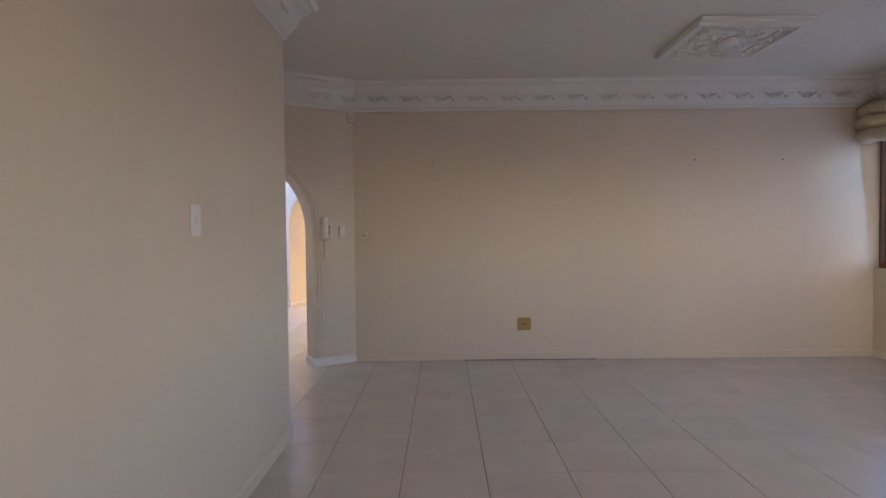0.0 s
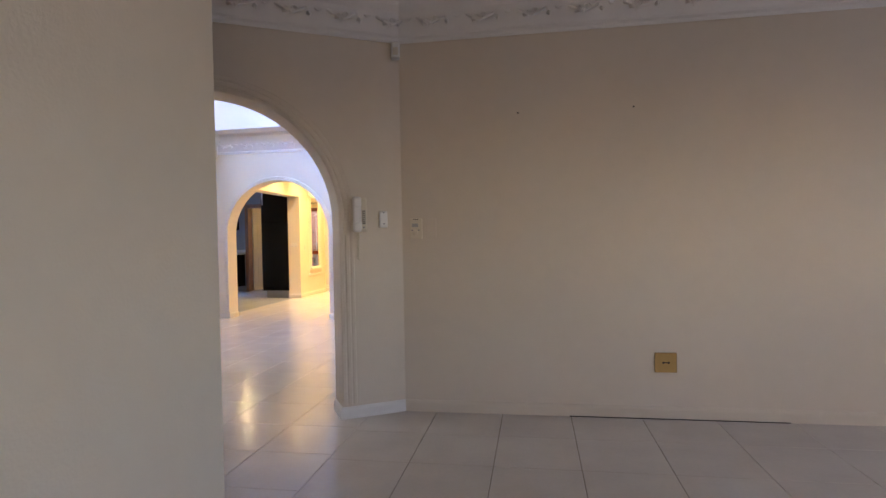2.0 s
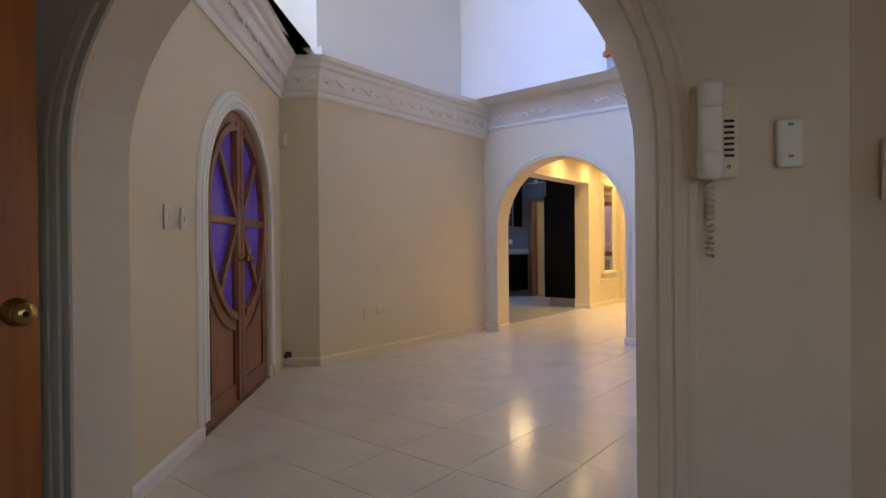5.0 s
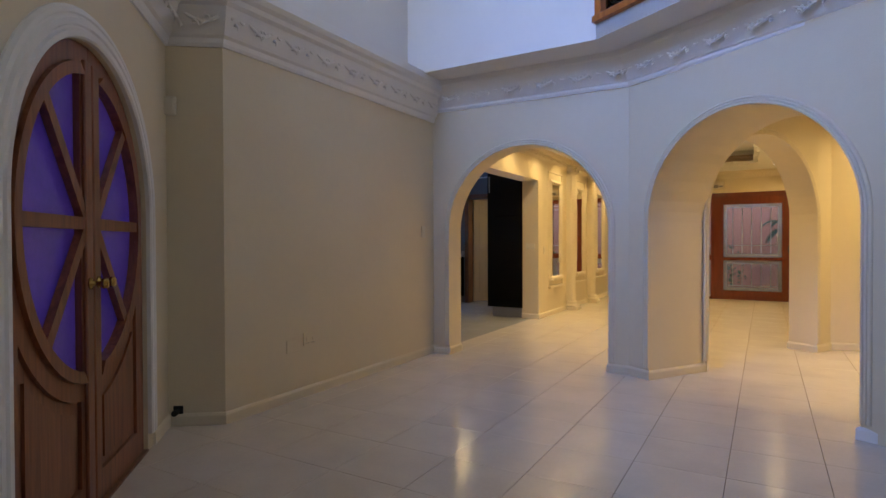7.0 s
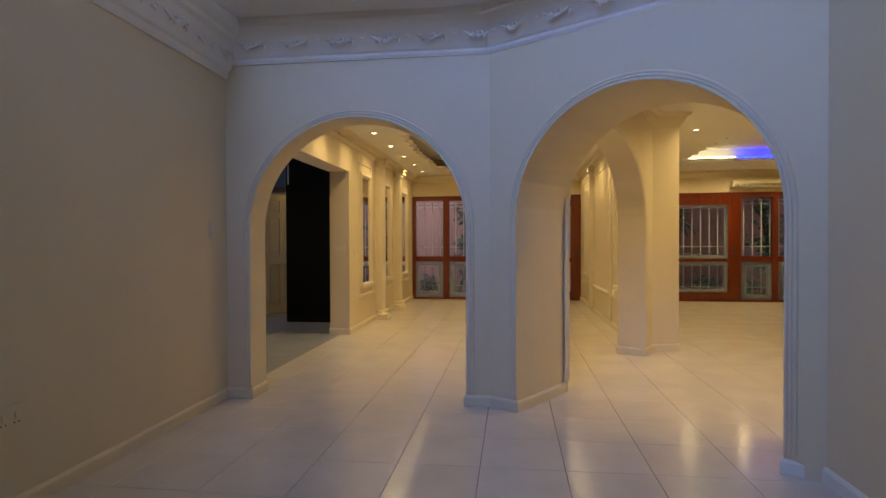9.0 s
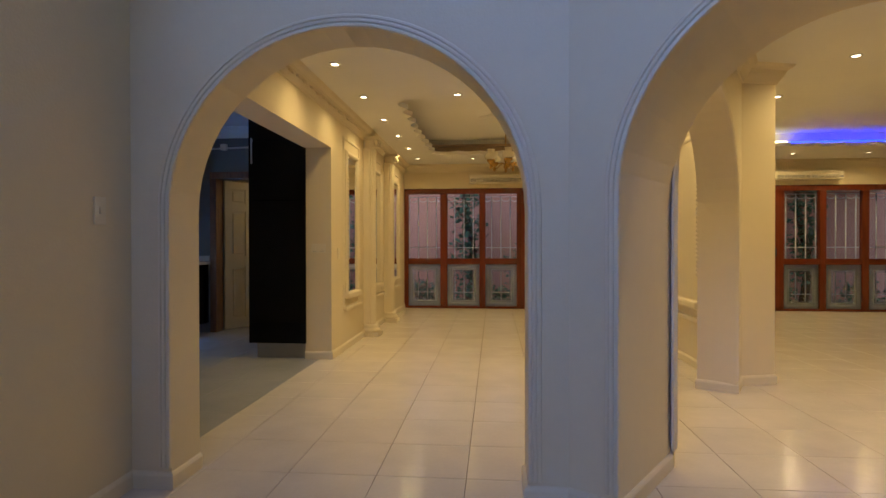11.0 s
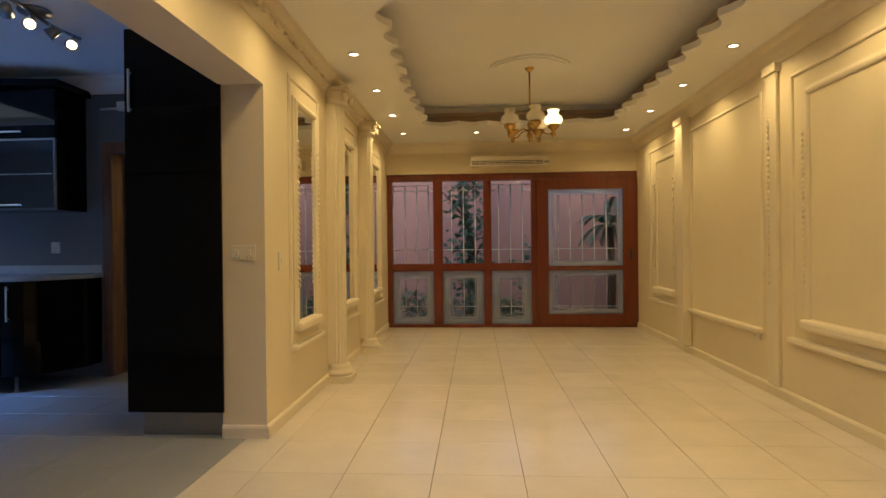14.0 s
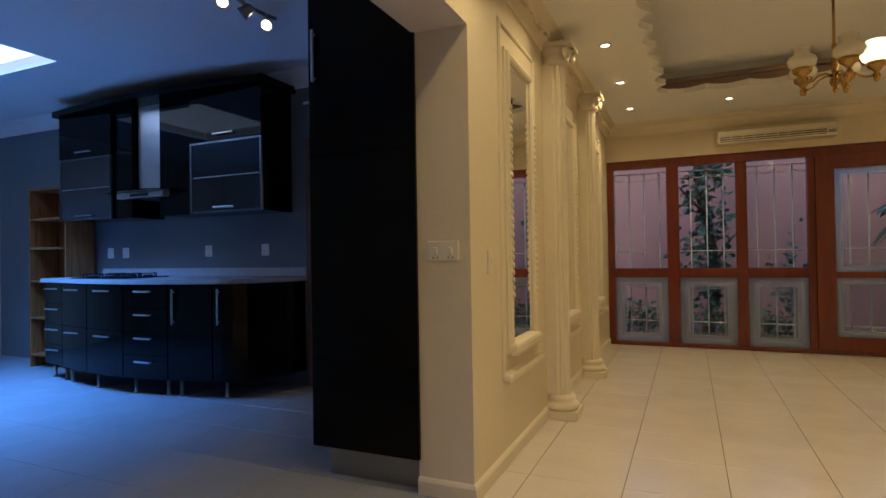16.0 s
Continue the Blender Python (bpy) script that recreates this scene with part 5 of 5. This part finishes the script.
def front(x):
    f = (x - XL) / (XR - XL)
    return KY - 0.60 - 0.20 * max(0, math.sin(math.pi * min(1, f * 1.04))) ** 1.2 + 0.42 * max(0, (f - 0.88) / 0.12) ** 2


def curved(x0, x1, z0, z1, inset, n=10):
    xs = [x0 + (x1 - x0) * k / n for k in range(n + 1)]
    return slab(bmesh.new(), [(x, front(x) + inset) for x in xs] + [(x1, KY - 0.005), (x0, KY - 0.005)], z0, z1)


tagged(part("worktop", curved(XL - 0.03, XR + 0.02, 0.90, 0.935, -0.02, 30), STONE), label="pale curved stone worktop on the black base units", category="worktop")
tagged(part("upstand", block(XL, XR, KY - 0.025, KY - 0.001, 0.936, 1.01, 0.003), STONE), label="low pale stone upstand behind the worktop", category="upstand")
units = [(XL, -9.17, 4), (-9.165, -8.69, 2), (-8.685, -8.20, 2), (-8.195, -7.75, 4), (-7.745, -7.36, 1), (-7.355, XR - 0.02, 1)]
for x0, x1, drawers in units:
    u = empty("base_cabinet", label="black gloss kitchen base unit on steel legs", category="cabinet", group="kitchen base units")
    part("body", curved(x0 + 0.001, x1 - 0.001, 0.13, 0.895, 0.022, 6), BLACK, u)
    for k in range(drawers):
        z0, z1 = 0.14 + k * 0.755 / drawers, 0.14 + (k + 1) * 0.755 / drawers - 0.004
        fr = part("drawer_front" if drawers > 1 else "door", slab(bmesh.new(), [(x, front(x)) for x in np.linspace(x0 + 0.003, x1 - 0.003, 6)] + [(x, front(x) + 0.019) for x in np.linspace(x1 - 0.003, x0 + 0.003, 6)], z0, z1), BLACK, u)
        xm = (x0 + x1) / 2
        if drawers > 1:
            bar_handle(fr, xm, z1 - 0.05, 0.18, front(xm))
        else:
            bar_handle(fr, x0 + 0.06, 0.72, 0.28, front(x0 + 0.06), True)
    for x in (x0 + 0.06,) if drawers < 4 else (x0 + 0.06, x1 - 0.06):
        part("leg", lathe(bmesh.new(), [(0.022, 0), (0.022, 0.01), (0.015, 0.015), (0.015, 0.13)], 12, (x, front(x) + 0.07, 0)), STEEL, u, "steel leg", True)

hob = empty("gas_hob", pose(-8.72, KY - 0.42, 0.935), label="black gas hob with pan supports on the worktop", category="hob")
part("plate", block(-0.35, 0.35, -0.24, 0.22, 0.0, 0.010, 0.003), BLACK, hob)
for x in (-0.22, 0.0, 0.22):
    for y in (-0.12, 0.10):
        part("burner", lathe(bmesh.new(), [(0.045, 0.010), (0.045, 0.022), (0.03, 0.028)], 14, (x, y, 0)), DARK, hob, smooth=True)
        g = bmesh.new()
        box(g, x - 0.09, x + 0.09, y - 0.004, y + 0.004, 0.034, 0.042)
        box(g, x - 0.004, x + 0.004, y - 0.09, y + 0.09, 0.0345, 0.0425)
        for dx, dy in ((-0.088, 0), (0.088, 0), (0, -0.088), (0, 0.088)):
            box(g, x + dx - 0.004, x + dx + 0.004, y + dy - 0.004, y + dy + 0.004, 0.010, 0.036)
        part("pan_support", g, DARK, hob)
hood = empty("cooker_hood", pose(-8.48, KY, 1.66), label="steel and glass cooker hood between black wall units", category="cooker hood")
part("chimney", block(-0.16, 0.16, -0.30, -0.002, 0.05, 0.92, 0.003), STEEL, hood, "polished steel chimney")
part("motor_box", block(-0.30, 0.30, -0.42, -0.002, 0.0, 0.05, 0.004), STEEL, hood)
part("glass_visor", slab(bmesh.new(), [(-0.45, -0.30), (-0.40, -0.46), (-0.2, -0.53), (0.2, -0.53), (0.40, -0.46), (0.45, -0.30), (0.45, -0.02), (-0.45, -0.02)], 0.052, 0.060), glass("tinted_glass", (0.55, 0.58, 0.58)), hood, "curved glass visor")
part("control_strip", block(-0.12, 0.12, -0.424, -0.419, 0.012, 0.036), DARK, hood)

DARKSTEEL = material("dark_aluminium", (0.22, 0.24, 0.27), 0.3, 1.0, vary=0.05, scale=6)
SMOKED = material("smoked_glass", (0.012, 0.016, 0.022), 0.05, vary=0, spec=0.8)
wall_units = [(-9.67, -8.91, True), (-7.89, -7.10, True)]
for x0, x1, gl in wall_units:
    u = empty("wall_cabinet", pose((x0 + x1) / 2, KY, 0), label="black gloss wall cabinet with a framed smoked glass door", category="cabinet", group="kitchen wall units")
    w = (x1 - x0) / 2
    part("body", block(-w, w, -0.36, -0.002, 1.49, 2.52, 0.003), BLACK, u)
    d0 = part("door", block(-w, w, -0.382, -0.362, 2.10, 2.518, 0.002), BLACK, u)
    bar_handle(d0, 0.0, 2.15, 0.22, -0.382)
    d1 = part("glass_door", plate(bmesh.new(), rect(-w, w, 1.49, 2.095), [rect(-w + 0.016, w - 0.016, 1.506, 2.079)], -0.384, -0.364), DARKSTEEL, u, "dark metal-framed glass door")
    part("pane", block(-w + 0.016, w - 0.016, -0.377, -0.371, 1.506, 2.079), SMOKED, d1, "dark smoked glass")
    part("shelf_edge", block(-w + 0.03, w - 0.03, -0.379, -0.3775, 1.79, 1.798), STEEL, u, "pale shelf edge behind glass")
    bar_handle(d1, 0.0, 1.53, 0.22, -0.384)
for x0, x1 in ((-8.905, -8.66), (-8.30, -7.895)):
    u = empty("wall_cabinet", pose((x0 + x1) / 2, KY, 0), label="narrow black gloss filler cabinet beside the cooker hood", category="cabinet", group="kitchen wall units")
    w = (x1 - x0) / 2
    part("body", block(-w, w, -0.33, -0.002, 1.49, 2.52, 0.003), BLACK, u)
    part("door", block(-w + 0.002, w - 0.002, -0.350, -0.332, 1.492, 2.518, 0.002), BLACK, u)
crown = slab(bmesh.new(), [(x, KY - 0.42 - 0.10 * math.sin(math.pi * (x + 9.72) / 2.67)) for x in np.linspace(-9.72, -7.05, 24)] + [(-7.05, KY - 0.002), (-9.72, KY - 0.002)], 2.522, 2.58)
tagged(part("cabinet_pelmet", crown, BLACK), label="curved black pelmet on top of the wall cabinets", category="pelmet")

for x in (-9.45, -9.22, -8.08, -7.40):
    switch_plate(on_wall(x, KY, 1.17, -90), 0.085, 0.105, 1, "white socket plate above the worktop", PLASTIC, True, "kitchen sockets")
fr = empty("door_kitchen", pose(-6.475, 14.85, 0), label="cream panelled door ajar in a brown wooden frame", kind="structure")
for a, b in ((-0.46, -0.374), (0.374, 0.46)):
    part("door_frame", block(a, b, -0.03, 0.16, 0.0, 2.03, 0.005), FRAMEWOOD, fr)
part("door_frame", block(-0.46, 0.46, -0.03, 0.16, 2.032, 2.115, 0.005), FRAMEWOOD, fr)
lf = bmesh.new()
plate(lf, rect(0, 0.73, 0.01, 2.02), [rect(0.10, 0.33, 0.15, 0.85), rect(0.40, 0.63, 0.15, 0.85), rect(0.10, 0.33, 1.0, 1.62), rect(0.40, 0.63, 1.0, 1.62), rect(0.10, 0.33, 1.72, 1.92), rect(0.40, 0.63, 1.72, 1.92)], -0.02, 0.02)
lfo = part("leaf", lf, CREAM_TRIM, fr, "cream panelled door leaf")
lfo.matrix_local = pose(-0.365, 0.17, 0, 0, 0, 62)
for q in ((0.10, 0.33, 0.15, 0.85), (0.40, 0.63, 0.15, 0.85), (0.10, 0.33, 1.0, 1.62), (0.40, 0.63, 1.0, 1.62), (0.10, 0.33, 1.72, 1.92), (0.40, 0.63, 1.72, 1.92)):
    pb = bmesh.new()
    box(pb, q[0], q[1], -0.007, 0.007, q[2], q[3])
    box(pb, q[0] + 0.03, q[1] - 0.03, -0.014, 0.014, q[2] + 0.03, q[3] - 0.03, 0.006)
    part("panel", pb, CREAM_TRIM, lfo)
hk = part("knob", lathe(bmesh.new(), [(0.024, 0), (0.024, 0.005), (0.010, 0.01), (0.010, 0.035), (0.024, 0.045), (0.018, 0.062)], 14), BRASS, lfo, smooth=True)
hk.matrix_local = pose(0.67, -0.02, 0.98, 90)

bulb = empty("pendant_bulb", pose(-6.1, 15.75, 2.60), label="plain lit bulb on the scullery ceiling", category="lamp")
part("holder", lathe(bmesh.new(), [(0.045, 0), (0.045, -0.015), (0.022, -0.02), (0.020, -0.055)], 16), PLASTIC, bulb, smooth=True)
part("bulb", lathe(bmesh.new(), [(0.018, -0.055), (0.030, -0.075), (0.028, -0.095), (0.0001, -0.105)], 16), BULB, bulb, "glowing bulb", True)

shelf = empty("shelf_unit", pose(-9.95, 14.66, 0), label="open pine shelf unit against the kitchen wall", category="shelf")
for x in (-0.30, 0.28):
    part("side", block(x, x + 0.022, -0.15, 0.15, 0.0, 1.85, 0.003), PINE, shelf)
for z in (0.12, 0.50, 0.88, 1.22, 1.52, 1.83):
    part("shelf_board", block(-0.278, 0.28, -0.148, 0.148, z, z + 0.02, 0.003), PINE, shelf)
part("back", block(-0.278, 0.28, 0.140, 0.150, 0.0, 1.83), PINE, shelf)

track = empty("track_light", pose(-6.40, 13.42, 2.70), label="steel kitchen track light with four small spots, two lit", category="track light")
rail = [(0.03 * math.sin(k * 0.62), -0.42 + 0.084 * k, -0.030) for k in range(11)]
part("rail", tube(bmesh.new(), rail, 0.012, 8), GREYSTEEL, track, smooth=True)
part("mount", lathe(bmesh.new(), [(0.095, 0), (0.095, -0.02), (0.02, -0.026), (0.012, -0.029)], 18, (0.0, 0.0, 0)), GREYSTEEL, track, smooth=True)
for k, y, lit, aim in ((0, -0.22, False, (-0.6, 0.8, -0.5)), (1, -0.04, True, (0.55, -1.0, -0.75)), (2, 0.13, False, (-0.8, -0.3, -0.6)), (3, 0.33, True, (0.5, -1.0, -0.75))):
    hd = part("spot_head", lathe(bmesh.new(), [(0.012, 0.065), (0.026, 0.058), (0.033, 0.02), (0.042, -0.016), (0.038, -0.016), (0.030, 0.0)], 18), GREYSTEEL, track, "small steel spot", True)
    hd.matrix_local = Matrix.Translation((0, y, -0.105)) @ look((0, 0, 0), aim)
    part("spot_face", lathe(bmesh.new(), [(0.030, -0.006), (0.02, -0.014), (0.0001, -0.017)], 16), BULB if lit else DARK, hd, "glowing lamp" if lit else "unlit lamp", True)
    part("stalk", tube(bmesh.new(), [(0, y, -0.03), (0, y, -0.09)], 0.006, 6), STEEL, track, smooth=True)
tagged(part("conduit", tube(bmesh.new(), [(-6.95, 14.83, 2.42), (-6.2, 14.83, 2.44), (-5.7, 14.83, 2.45)], 0.012, 8), PLASTIC, smooth=True), label="thin white conduit along the kitchen wall", category="conduit")
tagged(part("conduit_box", block(-6.78, -6.70, 14.80, 14.849, 2.40, 2.48, 0.004), PLASTIC), label="small white junction box on the kitchen wall", category="junction box")

# ---- floor tiles ----
def tile_mesh(name, mat, size, joint=0.003, bevel=0.0015):
    bm, h, g = bmesh.new(), size / 2 - joint / 2, size / 2 - joint / 2 - bevel
    lo = [bm.verts.new((x * h, y * h, -0.006)) for x, y in ((-1, -1), (1, -1), (1, 1), (-1, 1))]
    mid = [bm.verts.new((x * h, y * h, -0.0016)) for x, y in ((-1, -1), (1, -1), (1, 1), (-1, 1))]
    hi = [bm.verts.new((x * g, y * g, 0)) for x, y in ((-1, -1), (1, -1), (1, 1), (-1, 1))]
    bm.faces.new(hi)
    for a, b in ((lo, mid), (mid, hi)):
        for k in range(4):
            bm.faces.new((a[k], a[(k + 1) % 4], b[(k + 1) % 4], b[k]))
    me = bpy.data.meshes.new(name)
    bm.to_mesh(me)
    bm.free()
    me.materials.append(mat)
    return me


def lay(x0, x1, y0, y1, ox, oy, size):
    """Middles of the tiles of a grid through (ox, oy) that lie within the bounds."""
    return [((i + 0.5) * size + ox, (j + 0.5) * size + oy) for i in range(math.floor((x0 - ox) / size), math.ceil((x1 - ox) / size)) for j in range(math.floor((y0 - oy) / size), math.ceil((y1 - oy) / size))]


floor = bpy.data.objects["floor"]
S = 0.45
near, far = [], []
lounge = lay(-1.0, 4.45, -2.5, 5.92, -0.19, 5.04, S)
hall = [p for p in lay(-5.5, 4.6, 3.9, 18.0, -4.24, 14.1, S) if p[0] < -0.8 and not (p[1] < 6.3 and p[0] > -1.0) or p[1] > 9.4]
hall = [p for p in hall if not (p[0] > -0.97 and p[1] < 9.4) and not (p[0] < -5.0 and p[1] > 8.2) and not (p[0] > -1.16 and p[1] < 5.4)]
for x, y in lounge:
    (near if y > 3.0 and x < 3.0 else far).append((x, y))
for x, y in hall:
    (near if -4.9 < x < -1.2 and 6.6 < y < 16.0 else far).append((x, y))
EDGE = -4.955
kitchen = lay(-11.4, EDGE - 0.01, 10.6, 16.6, EDGE - 0.001, 13.25, S)
tm, km = tile_mesh("tile", TILE, S), tile_mesh("tile", KTILE, S, 0.004)
for x, y in near[:298]:
    share("tile", tm, floor, Matrix.Translation((x, y, 0.0)))
far += near[298:]
for name, pts, size, mat, label in (("far_tiles", far, S, TILE, "polished cream floor tiles in the far parts of the rooms"), ("kitchen_tiles", kitchen, S, KTILE, "matt grey kitchen floor tiles")):
    vs, fs = [], []
    h, g = size / 2 - 0.0015, size / 2 - 0.0030
    for x, y in pts:
        n = len(vs)
        cut = EDGE + 0.002 if mat is TILE and y > 10.3 else -99
        vs += [(max(x + a * r, cut - (0.0 if z == 0 else 0.001)), y + b * r, z) for r, z in ((h, -0.006), (h, -0.0016), (g, 0.0)) for a, b in ((-1, -1), (1, -1), (1, 1), (-1, 1))]
        fs.append((n + 8, n + 9, n + 10, n + 11))
        fs += [(n + 4 * q + k, n + 4 * q + (k + 1) % 4, n + 4 * q + 4 + (k + 1) % 4, n + 4 * q + 4 + k) for q in (0, 1) for k in range(4)]
    me = bpy.data.meshes.new(name)
    me.from_pydata(vs, [], fs)
    me.materials.append(mat)
    ob = new(name, me)
    ob.parent = floor
    tagged(ob, label=label, kind="stuff")
